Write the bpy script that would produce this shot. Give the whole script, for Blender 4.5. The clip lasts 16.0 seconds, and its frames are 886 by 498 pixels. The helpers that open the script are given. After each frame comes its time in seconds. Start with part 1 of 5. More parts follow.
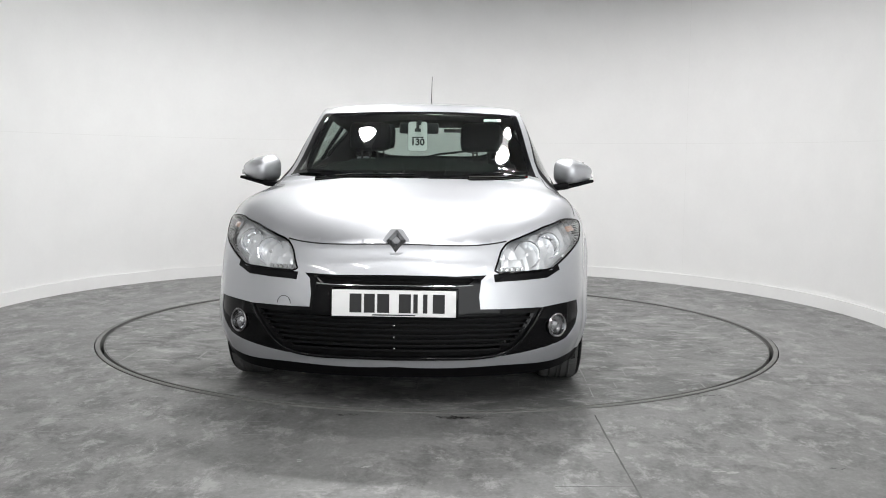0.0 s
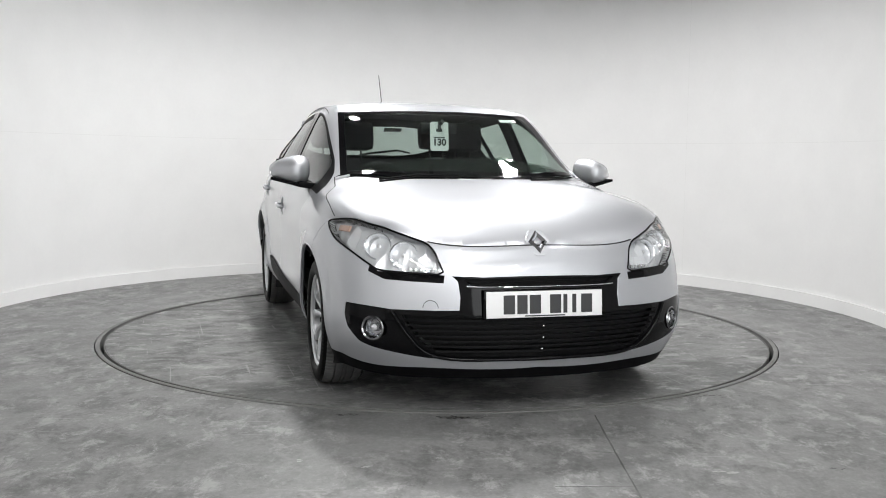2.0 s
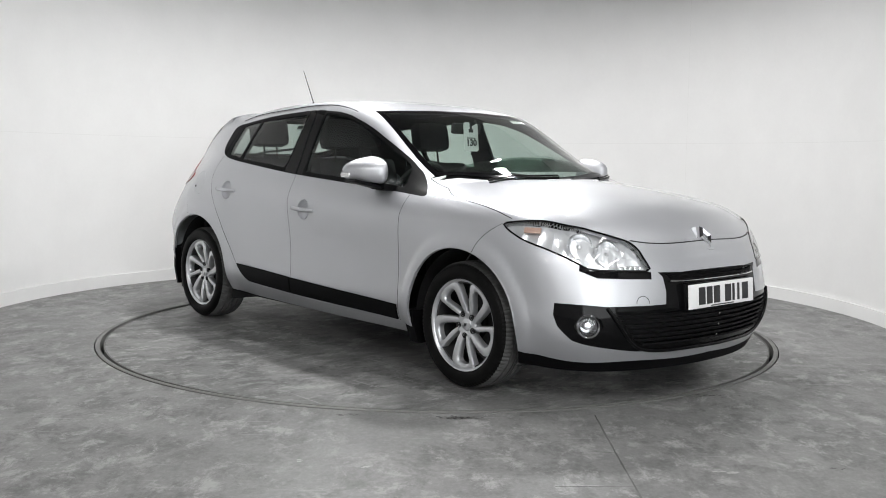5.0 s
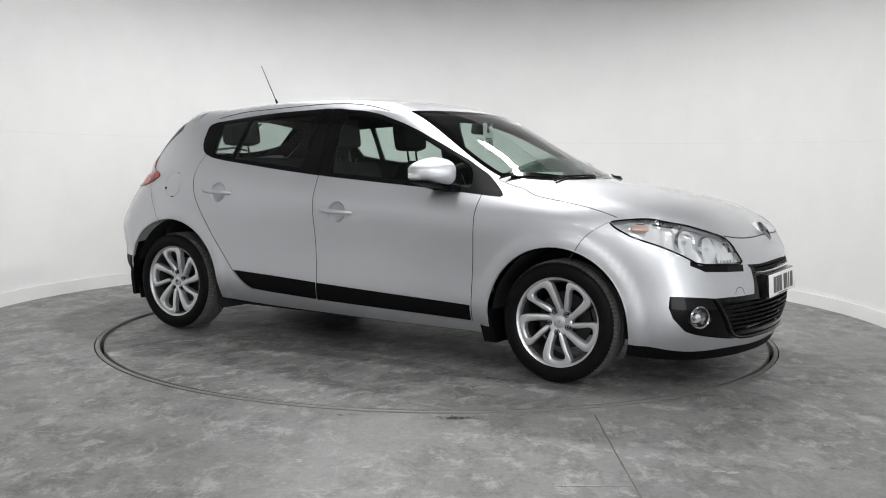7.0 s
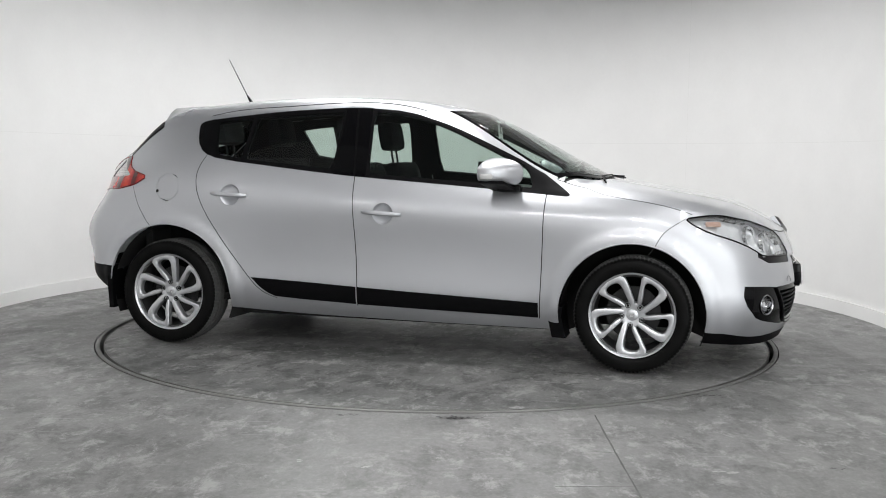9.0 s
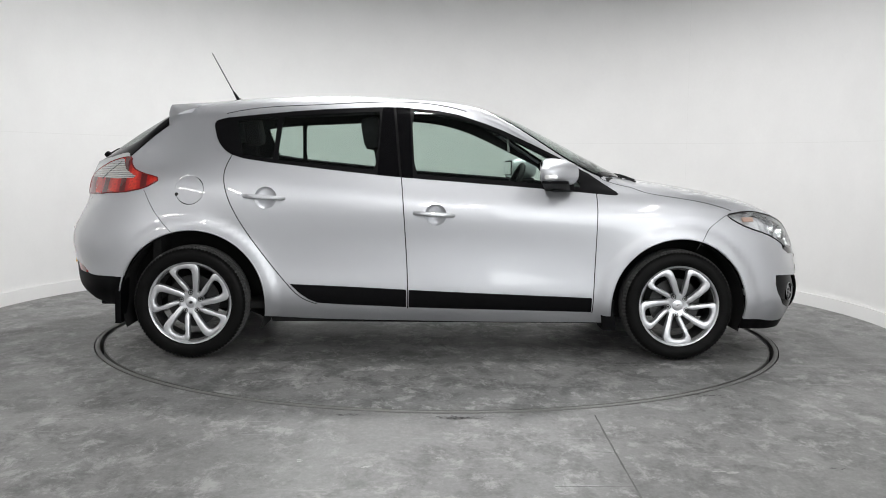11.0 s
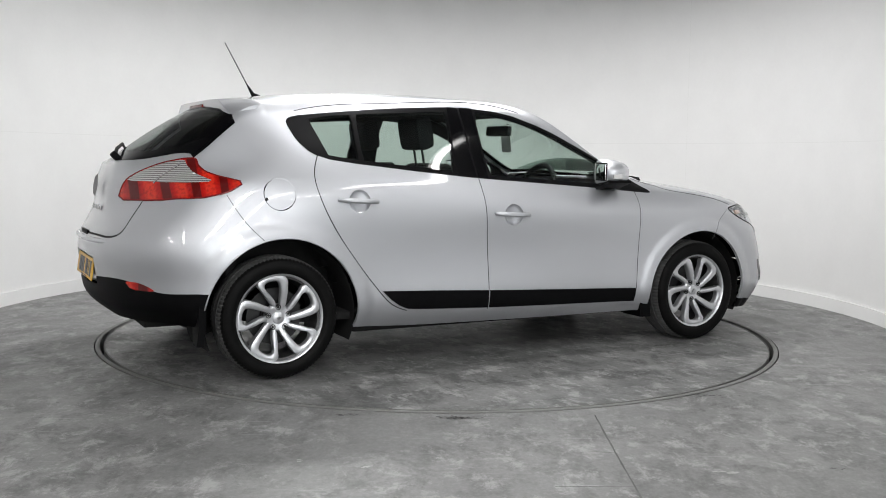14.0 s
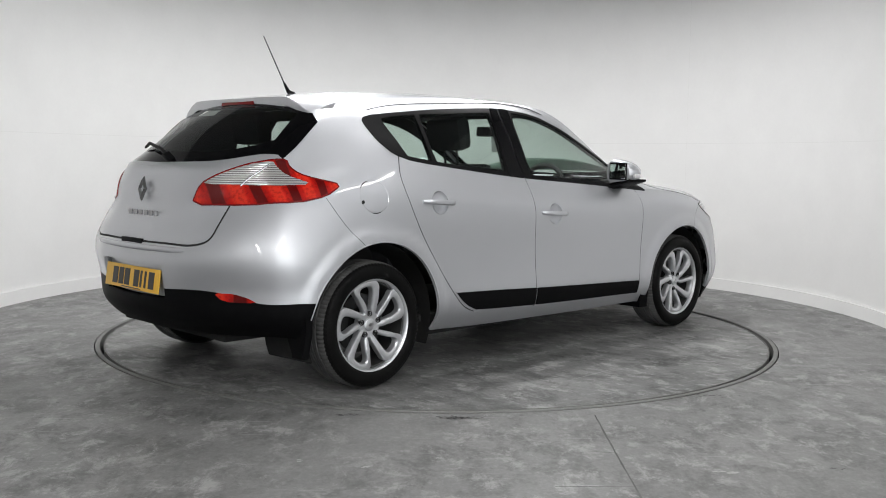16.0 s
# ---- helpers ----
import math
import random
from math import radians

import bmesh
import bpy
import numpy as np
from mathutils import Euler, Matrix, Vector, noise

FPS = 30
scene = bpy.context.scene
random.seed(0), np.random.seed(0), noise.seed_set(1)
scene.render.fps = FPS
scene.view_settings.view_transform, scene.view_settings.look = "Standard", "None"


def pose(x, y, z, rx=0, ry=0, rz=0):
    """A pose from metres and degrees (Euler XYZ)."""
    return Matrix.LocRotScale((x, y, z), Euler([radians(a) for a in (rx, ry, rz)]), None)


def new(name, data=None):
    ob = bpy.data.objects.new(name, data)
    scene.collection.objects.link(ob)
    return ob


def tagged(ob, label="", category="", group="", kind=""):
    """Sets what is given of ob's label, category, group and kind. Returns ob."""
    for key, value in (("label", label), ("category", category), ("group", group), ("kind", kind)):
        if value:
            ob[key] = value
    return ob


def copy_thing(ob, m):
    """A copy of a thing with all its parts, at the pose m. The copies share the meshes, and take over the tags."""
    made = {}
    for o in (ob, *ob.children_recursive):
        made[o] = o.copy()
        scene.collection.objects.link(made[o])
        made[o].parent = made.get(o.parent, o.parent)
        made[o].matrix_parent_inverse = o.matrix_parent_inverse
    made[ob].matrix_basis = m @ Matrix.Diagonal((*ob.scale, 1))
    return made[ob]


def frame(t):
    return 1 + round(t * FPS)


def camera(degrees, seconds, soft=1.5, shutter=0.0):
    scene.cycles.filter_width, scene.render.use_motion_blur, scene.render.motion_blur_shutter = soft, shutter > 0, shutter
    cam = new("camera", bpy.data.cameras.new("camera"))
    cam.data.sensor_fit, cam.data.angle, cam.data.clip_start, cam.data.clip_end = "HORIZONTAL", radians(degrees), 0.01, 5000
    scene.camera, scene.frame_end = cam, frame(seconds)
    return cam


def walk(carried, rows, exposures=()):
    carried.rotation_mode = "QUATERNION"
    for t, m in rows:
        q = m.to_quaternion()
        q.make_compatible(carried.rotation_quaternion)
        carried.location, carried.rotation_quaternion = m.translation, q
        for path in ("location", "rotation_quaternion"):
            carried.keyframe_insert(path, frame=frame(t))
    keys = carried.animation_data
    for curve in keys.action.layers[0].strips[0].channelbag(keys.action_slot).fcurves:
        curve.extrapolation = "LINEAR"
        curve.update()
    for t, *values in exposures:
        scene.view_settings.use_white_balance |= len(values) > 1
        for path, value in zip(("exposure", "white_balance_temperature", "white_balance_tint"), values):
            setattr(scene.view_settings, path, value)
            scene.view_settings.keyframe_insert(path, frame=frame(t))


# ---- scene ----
# the camera stands still on a tripod; the car turns before it
cam = camera(48.66, 16.0, soft=1.0)
EYE = Vector((0.0, -6.188, 1.093))
CAM_POSE = Matrix.Translation(EYE) @ pose(0, 0, 0, 90 - 5.319, 0, -0.276) @ pose(0, 0, 0, 0, 0, 0.689)
walk(cam, [(0.0, CAM_POSE), (16.0, CAM_POSE)], [(0.0, -0.06), (8.0, -0.1), (12.5, -0.12), (15.0, -0.18), (16.0, -0.2)])

# ---- light: round pendant lamps over the turntable, strip lights in the hall ----
world = bpy.data.worlds.new("hall_air")
scene.world = world
world.use_nodes = True
world.node_tree.nodes["Background"].inputs[0].default_value = (0.9, 0.95, 1.0, 1)
world.node_tree.nodes["Background"].inputs[1].default_value = 0.03
scene.view_settings.exposure = 0.0
# place and watts of the round lamps, then of the strip lights
LAMPS = [(-0.8, 0.8, 2.95, 72), (0.95, 0.75, 2.95, 52), (0.0, -0.9, 2.95, 29)]
STRIPS = [(1.75, -2.1, 2.8, 14), (0.3, -5.0, 3.0, 60)]
# the first two hall strips are unseen, added to brighten the car's flank
HALL_STRIPS = [(-5.2, -9.0, 4.9, 105), (-2.6, -9.0, 4.9, 115), (1.2, -9.0, 4.9, 70), (3.4, -9.0, 4.9, 60), (5.6, -9.0, 4.9, 60)]


# a wide gateway to the yard lets daylight in behind the camera
GATE_X, GATE_H, GATE_WATTS = (2.0, 7.8), 4.3, 240


def area_light(name, m, watts, shape, sx, sy=0.0, colour=(1, 0.994, 0.99), spread=180):
    d = bpy.data.lights.new(name, "AREA")
    d.energy, d.shape, d.size, d.color, d.spread = watts, shape, sx, colour, radians(spread)
    if sy:
        d.size_y = sy
    ob = new(name, d)
    ob.matrix_world = m
    return ob


for lx, ly, lz, watts in LAMPS:
    area_light("lamp_light", pose(lx, ly, lz - 0.075), watts, "DISK", 0.22, spread=168)
for lx, ly, lz, watts in STRIPS:
    area_light("strip_light_source", pose(lx, ly, lz - 0.06), watts, "RECTANGLE", 0.08, 1.5)
for lx, ly, lz, watts in HALL_STRIPS:
    area_light("hall_light_source", pose(lx, ly, lz - 0.06), watts, "RECTANGLE", 0.2, 4.0)
area_light("gateway_daylight", pose((GATE_X[0] + GATE_X[1]) / 2, -12.05, GATE_H / 2 + .05, 90, 0, 0), GATE_WATTS, "RECTANGLE", GATE_X[1] - GATE_X[0] - .1, GATE_H - .2, (.97, .99, 1.0))


# ---- materials ----
def mat(name, base=(0.5, 0.5, 0.5), rough=0.5, metal=0.0, coat=0.0, spec=0.5):
    m = bpy.data.materials.new(name)
    m.use_nodes = True
    b = m.node_tree.nodes["Principled BSDF"]
    b.inputs["Base Color"].default_value = (*base, 1)
    b.inputs["Roughness"].default_value = rough
    b.inputs["Metallic"].default_value = metal
    b.inputs["Coat Weight"].default_value = coat
    b.inputs["Coat Roughness"].default_value = 0.04
    b.inputs["Specular IOR Level"].default_value = spec
    return m


class N:
    """Short hand for the nodes of one material."""

    def __init__(self, m):
        self.m, self.t = m, m.node_tree
        self.b = self.t.nodes["Principled BSDF"]

    def node(self, kind, **sockets):
        n = self.t.nodes.new(kind)
        for k, v in sockets.items():
            n.inputs[k.replace("_", " ")].default_value = v
        return n

    def link(self, a, b):
        self.t.links.new(a, b)

    def coords(self):
        return self.node("ShaderNodeTexCoord").outputs["Object"]

    def noise(self, scale, detail=4.0, rough=0.55, vec=None):
        n = self.node("ShaderNodeTexNoise", Scale=scale, Detail=detail, Roughness=rough)
        self.link(vec or self.coords(), n.inputs["Vector"])
        return n.outputs["Fac"]

    def ramp(self, fac, stops):
        r = self.t.nodes.new("ShaderNodeValToRGB")
        e = r.color_ramp.elements
        while len(e) < len(stops):
            e.new(0.5)
        for el, (p, c) in zip(e, stops):
            el.position, el.color = p, (c, c, c, 1) if isinstance(c, float) else (*c, 1)
        self.link(fac, r.inputs[0])
        return r.outputs[0]

    def mix(self, fac, a, b, mode="MIX"):
        n = self.t.nodes.new("ShaderNodeMix")
        n.data_type, n.blend_type = "RGBA", mode
        for s, v in ((n.inputs[0], fac), (n.inputs[6], a), (n.inputs[7], b)):
            if hasattr(v, "links"):
                self.link(v, s)
            else:
                s.default_value = (*v, 1) if isinstance(v, tuple) else v
        return n.outputs[2]

    def bump(self, height, strength, dist):
        n = self.node("ShaderNodeBump", Strength=strength, Distance=dist)
        self.link(height, n.inputs["Height"])
        self.link(n.outputs[0], self.b.inputs["Normal"])


def grainy(m, scale, lo, hi, bump=0.1, dist=0.001, rough=None):
    """Two scales of variation in colour, with a fine relief."""
    n = N(m)
    base = tuple(n.b.inputs["Base Color"].default_value)[:3]
    big, fine = n.noise(scale * 0.08, 5), n.noise(scale, 3)
    c = n.ramp(big, [(0.3, tuple(x * lo for x in base)), (0.7, tuple(x * hi for x in base))])
    n.link(n.mix(0.25, c, n.ramp(fine, [(0.3, tuple(x * lo for x in base)), (0.7, tuple(x * hi for x in base))])), n.b.inputs["Base Color"])
    if rough:
        n.link(n.ramp(big, [(0.3, float(rough[0])), (0.7, float(rough[1]))]), n.b.inputs["Roughness"])
    n.bump(fine, bump, dist)
    return m


def concrete(name, dark, light, seed, spread=0.18, wear=1.0):
    """Power-floated concrete: broad clouds, pale scuffs, dark rubbed patches, fine scratches and pores."""
    m = mat(name, rough=0.45)
    n = N(m)
    mp = n.node("ShaderNodeMapping", Location=(seed, seed * 0.7, 0))
    n.link(n.coords(), mp.inputs[0])
    v = mp.outputs[0]

    def stretched(sx, sy, turn, scale, detail, rough):
        q = n.node("ShaderNodeMapping", Scale=(sx, sy, 1.0), Rotation=(0, 0, turn))
        n.link(v, q.inputs[0])
        o = n.node("ShaderNodeTexNoise", Scale=scale, Detail=detail, Roughness=rough, Distortion=0.3)
        n.link(q.outputs[0], o.inputs["Vector"])
        return o.outputs["Fac"]

    cloud = n.noise(1.0, 7, 0.62, v)
    zone = n.noise(0.85, 3, 0.5, v)
    rub = stretched(1.5, 1.0, 0.3, 4.0, 11, 0.74)
    scuff = stretched(1.6, 1.0, -0.3, 5.5, 11, 0.78)
    grit = stretched(1.4, 1.0, 0.0, 34.0, 7, 0.74)
    fine = n.noise(90, 4, 0.6, v)
    mid = tuple((a + b) / 2 for a, b in zip(dark, light))
    c = n.ramp(cloud, [(0.5 - spread, dark), (0.5, mid), (0.5 + spread, light)])
    worn = n.mix(n.ramp(zone, [(0.47 - 0.12 * wear, 0.0), (0.58 - 0.08 * wear, 1.0)]), (0.0, 0.0, 0.0), n.ramp(rub, [(0.48, 0.0), (0.58, 0.95 * wear)]))
    c = n.mix(worn, c, tuple(x * 0.50 for x in dark))
    pale = n.mix(n.ramp(zone, [(0.45 - 0.12 * wear, 0.1), (0.56 - 0.08 * wear, 1.0)]), (0.0, 0.0, 0.0), n.ramp(scuff, [(0.52, 0.0), (0.60, 0.95 * wear)]))
    c = n.mix(pale, c, tuple(x * 2.0 for x in light))
    c = n.mix(0.32, c, n.ramp(grit, [(0.33, tuple(x * 0.55 for x in dark)), (0.5, mid), (0.66, tuple(x * 1.5 for x in light))]))
    for turn, at in ((0.35, 0.70), (1.9, 0.715), (2.7, 0.71)):
        c = n.mix(n.ramp(stretched(1.0, 26.0, turn, 1.7, 2, 0.5), [(at, 0.0), (at + 0.02, 0.55 * wear)]), c, tuple(x * 1.8 for x in light))
    c = n.mix(0.15, c, n.ramp(fine, [(0.3, dark), (0.7, light)]))
    n.link(c, n.b.inputs["Base Color"])
    n.link(n.ramp(rub, [(0.35, 0.36), (0.7, 0.56)]), n.b.inputs["Roughness"])
    n.bump(fine, 0.12, 0.002)
    return m


def glass(name, tint, rough=0.0, gloss=1.0):
    """A thin pane: clear with a tint, mirror-like at its surface."""
    m = bpy.data.materials.new(name)
    m.use_nodes = True
    t = m.node_tree
    t.nodes.remove(t.nodes["Principled BSDF"])
    tr, gl = t.nodes.new("ShaderNodeBsdfTransparent"), t.nodes.new("ShaderNodeBsdfGlossy")
    fc, pw, fr, mx = t.nodes.new("ShaderNodeLayerWeight"), t.nodes.new("ShaderNodeMath"), t.nodes.new("ShaderNodeMath"), t.nodes.new("ShaderNodeMixShader")
    fc.inputs[0].default_value = 0.5
    pw.operation, pw.inputs[1].default_value = "POWER", 5.0
    fr.operation, fr.inputs[1].default_value, fr.inputs[2].default_value = "MULTIPLY_ADD", 0.90, 0.040
    t.links.new(fc.outputs["Facing"], pw.inputs[0])
    t.links.new(pw.outputs[0], fr.inputs[0])
    tr.inputs[0].default_value, gl.inputs["Roughness"].default_value = (*tint, 1), rough
    gl.inputs[0].default_value = (gloss, gloss, gloss, 1)
    for a, b in ((fr.outputs[0], mx.inputs[0]), (tr.outputs[0], mx.inputs[1]), (gl.outputs[0], mx.inputs[2]), (mx.outputs[0], t.nodes["Material Output"].inputs[0])):
        t.links.new(a, b)
    return m


def glow(name, colour, strength):
    m = mat(name, colour, 0.4)
    b = m.node_tree.nodes["Principled BSDF"]
    b.inputs["Emission Color"].default_value = (*colour, 1)
    b.inputs["Emission Strength"].default_value = strength
    return m


def silver_paint():
    """Silver metallic lacquer: fine flakes under a clear coat."""
    m = mat("silver_paint", (0.50, 0.505, 0.52), 0.50, 0.82, 1.0)
    n = N(m)
    flake, cloud = n.noise(900, 2), n.noise(5, 3)
    c = n.ramp(flake, [(0.25, (0.46, 0.47, 0.495)), (0.75, (0.57, 0.58, 0.605))])
    n.link(c, n.b.inputs["Base Color"])
    n.link(n.ramp(cloud, [(0.3, 0.47), (0.7, 0.51)]), n.b.inputs["Roughness"])
    return m


M_PAINT = silver_paint()
M_WALL = grainy(mat("white_wall_paint", (0.78, 0.78, 0.775), 0.75), 40, 0.97, 1.02, 0.05)
M_HALL = grainy(mat("pale_hall_paint", (0.80, 0.80, 0.795), 0.8), 20, 0.9, 1.1, 0.05)
M_CEILING = grainy(mat("grey_ceiling_paint", (0.26, 0.26, 0.26), 0.85), 30, 0.9, 1.1, 0.05)
M_FLOOR = concrete("concrete_floor", (0.110, 0.111, 0.110), (0.208, 0.207, 0.204), 3.0, 0.18, 0.8)
M_TABLE = concrete("concrete_turntable", (0.060, 0.062, 0.061), (0.208, 0.207, 0.204), 11.0, 0.12, 1.0)
M_STEEL = grainy(mat("worn_steel", (0.17, 0.17, 0.165), 0.6, 0.3), 60, 0.8, 1.15, 0.1)
M_DARK = mat("gap_dark", (0.01, 0.01, 0.01), 0.8)
M_PLASTIC = grainy(mat("black_grained_plastic", (0.0035, 0.0035, 0.004), 0.5, spec=0.06), 400, 0.8, 1.2, 0.2)
M_GLOSS = mat("gloss_black", (0.003, 0.003, 0.0035), 0.06, spec=0.16)
M_RUBBER = grainy(mat("tyre_rubber", (0.005, 0.005, 0.005), 0.45, spec=0.07), 200, 0.75, 1.3, 0.15)
M_ALLOY = grainy(mat("silver_alloy", (0.60, 0.61, 0.63), 0.36, 0.8, 0.6), 150, 0.95, 1.04, 0.02)
M_CHROME = mat("chrome", (0.8, 0.8, 0.81), 0.08, 1.0)
M_GLASS = glass("tinted_glass", (0.68, 0.76, 0.72))
M_PRIVACY = glass("dark_rear_glass", (0.55, 0.60, 0.58), 0.0, 0.55)
M_CLEAR = glass("clear_lens", (0.92, 0.93, 0.94))
M_CLOTH = grainy(mat("charcoal_seat_cloth", (0.014, 0.014, 0.016), 0.9), 300, 0.7, 1.3, 0.3)
M_TRIM = grainy(mat("dark_cabin_plastic", (0.018, 0.018, 0.019), 0.6, spec=0.2), 250, 0.8, 1.2, 0.2)


# ---- mesh helpers ----
def mesh_of(name, verts, faces, material, smooth=True, normals=None):
    me = bpy.data.meshes.new(name)
    me.from_pydata([tuple(v) for v in verts], [], [tuple(f) for f in faces])
    if material:
        me.materials.append(material)
    if smooth:
        me.shade_smooth()
    if normals is not None:
        me.normals_split_custom_set_from_vertices([tuple(n) for n in normals])
    return me


def put(name, me, parent=None, label="", m=None):
    ob = new(name, me)
    ob.parent = parent
    if m is not None:
        ob.matrix_basis = m
    if label:
        ob["label"] = label
    return ob


def part(name, bm, material, parent=None, label="", smooth=True, m=None):
    me = bpy.data.meshes.new(name)
    bm.to_mesh(me)
    bm.free()
    me.materials.append(material)
    if smooth:
        me.shade_smooth()
        me.set_sharp_from_angle(angle=radians(38))
    return put(name, me, parent, label, m)


def box(bm, x0, x1, y0, y1, z0, z1, bevel=0.0, m=None, segments=2):
    b = bmesh.new()
    bmesh.ops.create_cube(b, size=1)
    for v in b.verts:
        v.co = Vector((x0 + (v.co.x + 0.5) * (x1 - x0), y0 + (v.co.y + 0.5) * (y1 - y0), z0 + (v.co.z + 0.5) * (z1 - z0)))
    if bevel:
        bmesh.ops.bevel(b, geom=b.edges[:], offset=bevel, segments=segments, affect="EDGES", profile=0.6)
    if m is not None:
        bmesh.ops.transform(b, matrix=m, verts=b.verts[:])
    me = bpy.data.meshes.new("tmp")
    b.to_mesh(me)
    b.free()
    bm.from_mesh(me)
    bpy.data.meshes.remove(me)
    return bm


def lathe(profile, steps=64, closed=False):
    """Turns a profile of (radius, height) about z."""
    bm = bmesh.new()
    rings = []
    for i in range(steps):
        a = 2 * math.pi * i / steps
        rings.append([bm.verts.new((r * math.cos(a), r * math.sin(a), h)) for r, h in profile])
    n = len(profile)
    for i in range(steps):
        p, q = rings[i], rings[(i + 1) % steps]
        for j in range(n if closed else n - 1):
            k = (j + 1) % n
            bm.faces.new((p[j], q[j], q[k], p[k]))
    bmesh.ops.remove_doubles(bm, verts=bm.verts[:], dist=1e-5)
    bmesh.ops.recalc_face_normals(bm, faces=bm.faces[:])
    return bm


def tube(bm, points, radius, sides=8, taper=1.0):
    """A round bar along a line of points."""
    pts = [Vector(p) for p in points]
    rings = []
    for i, p in enumerate(pts):
        d = (pts[min(i + 1, len(pts) - 1)] - pts[max(i - 1, 0)]).normalized()
        a = d.orthogonal().normalized() if i == 0 else (a - d * a.dot(d)).normalized()
        b = d.cross(a)
        r = radius * (1 + (taper - 1) * i / (len(pts) - 1))
        rings.append([bm.verts.new(p + (a * math.cos(t) + b * math.sin(t)) * r) for t in [2 * math.pi * k / sides for k in range(sides)]])
    for p, q in zip(rings, rings[1:]):
        for k in range(sides):
            bm.faces.new((p[k], p[(k + 1) % sides], q[(k + 1) % sides], q[k]))
    bm.faces.new(rings[0][::-1])
    bm.faces.new(rings[-1])
    return bm


# ---- the studio ----
WALL_C, WALL_R, WALL_H = (-0.07, 0.30), 3.065, 3.35


def arc_wall(name, r0, r1, z0, z1, material, a0=-40.0, a1=228.0, steps=120, label="", parent=None):
    bm = bmesh.new()
    rows = []
    for i in range(steps + 1):
        a = radians(a0 + (a1 - a0) * i / steps)
        rows.append([bm.verts.new((WALL_C[0] + r * math.cos(a), WALL_C[1] + r * math.sin(a), z)) for r, z in ((r0, z0), (r1, z0), (r1, z1), (r0, z1))])
    for p, q in zip(rows, rows[1:]):
        for k in range(4):
            bm.faces.new((p[k], p[(k + 1) % 4], q[(k + 1) % 4], q[k]))
    bm.faces.new(rows[0])
    bm.faces.new(rows[-1][::-1])
    bmesh.ops.recalc_face_normals(bm, faces=bm.faces[:])
    ob = part(name, bm, material, parent, label)
    return ob


def ribbon_xy(pts, w):
    """The outline of a slightly wavering band along a line on the floor."""
    rnd = random.Random(2)
    p = []
    for (x0, y0), (x1, y1) in zip(pts, pts[1:]):
        k = max(2, int(math.hypot(x1 - x0, y1 - y0) / .05))
        p += [(x0 + (x1 - x0) * i / k, y0 + (y1 - y0) * i / k) for i in range(k)]
    p.append(pts[-1])
    dx, dy = pts[-1][0] - pts[0][0], pts[-1][1] - pts[0][1]
    n = math.hypot(dx, dy)
    nx, ny = -dy / n, dx / n
    left = [(x + nx * w * rnd.uniform(.3, .7), y + ny * w * rnd.uniform(.3, .7)) for x, y in p]
    right = [(x - nx * w * rnd.uniform(.3, .7), y - ny * w * rnd.uniform(.3, .7)) for x, y in p]
    return left + right[::-1]


M_JOINT = mat("joint_shadow", (0.71, 0.71, 0.70), 0.9)
M_CUT = grainy(mat("dusty_saw_cut", (0.10, 0.10, 0.098), 0.9), 60, 0.5, 1.8)
M_STAIN = mat("dried_oil", (0.018, 0.017, 0.016), 0.5)
M_FLECK = mat("pale_fleck", (0.42, 0.42, 0.41), 0.8)
M_GLOW = glow("lamp_diffuser", (1.0, 0.99, 0.97), 6.0)
M_DAY = glow("daylight", (0.95, 0.98, 1.0), 1.0)
M_CASE = grainy(mat("white_lamp_case", (0.7, 0.7, 0.7), 0.4), 50, 0.96, 1.03)


def pendant(x, y, z):
    top = new("pendant_lamp")
    top.location = (x, y, z)
    tagged(top, "round white pendant lamp hung over the turntable", "lamp", group="round lamps over the turntable")
    part("shade", lathe([(0.0, .09), (.06, .09), (.08, .06), (.10, .02), (.118, -.03), (.122, -.06), (.117, -.06), (.10, .0), (0.0, .03)], 48), M_CASE, top)
    part("diffuser", lathe([(0.0, -.045), (.108, -.045), (.114, -.052), (.108, -.06), (0.0, -.06)], 48), M_GLOW, top)
    part("cord", tube(bmesh.new(), [(0, 0, .09), (0, 0, (WALL_H if y > -2.4 else 5.0) - z)], .006), M_CASE, top)


def strip_lamp(x, y, z, length, w, drop, across=False):
    top = new("strip_light")
    top.location = (x, y, z)
    tagged(top, "long white strip light hung from the hall ceiling", "lamp", group="strip lights of the hall")
    if across:
        top.rotation_euler = (0, 0, radians(90))
    part("case", box(bmesh.new(), -w, w, -length / 2, length / 2, -.03, .05, .01), M_CASE, top)
    part("tube_cover", box(bmesh.new(), -w * .8, w * .8, -length / 2 + .02, length / 2 - .02, -.05, -.03, .006), M_GLOW, top)
    for s in (-1, 1):
        part("hanger", tube(bmesh.new(), [(0, s * length * .35, .05), (0, s * length * .35, drop)], .004), M_CASE, top)


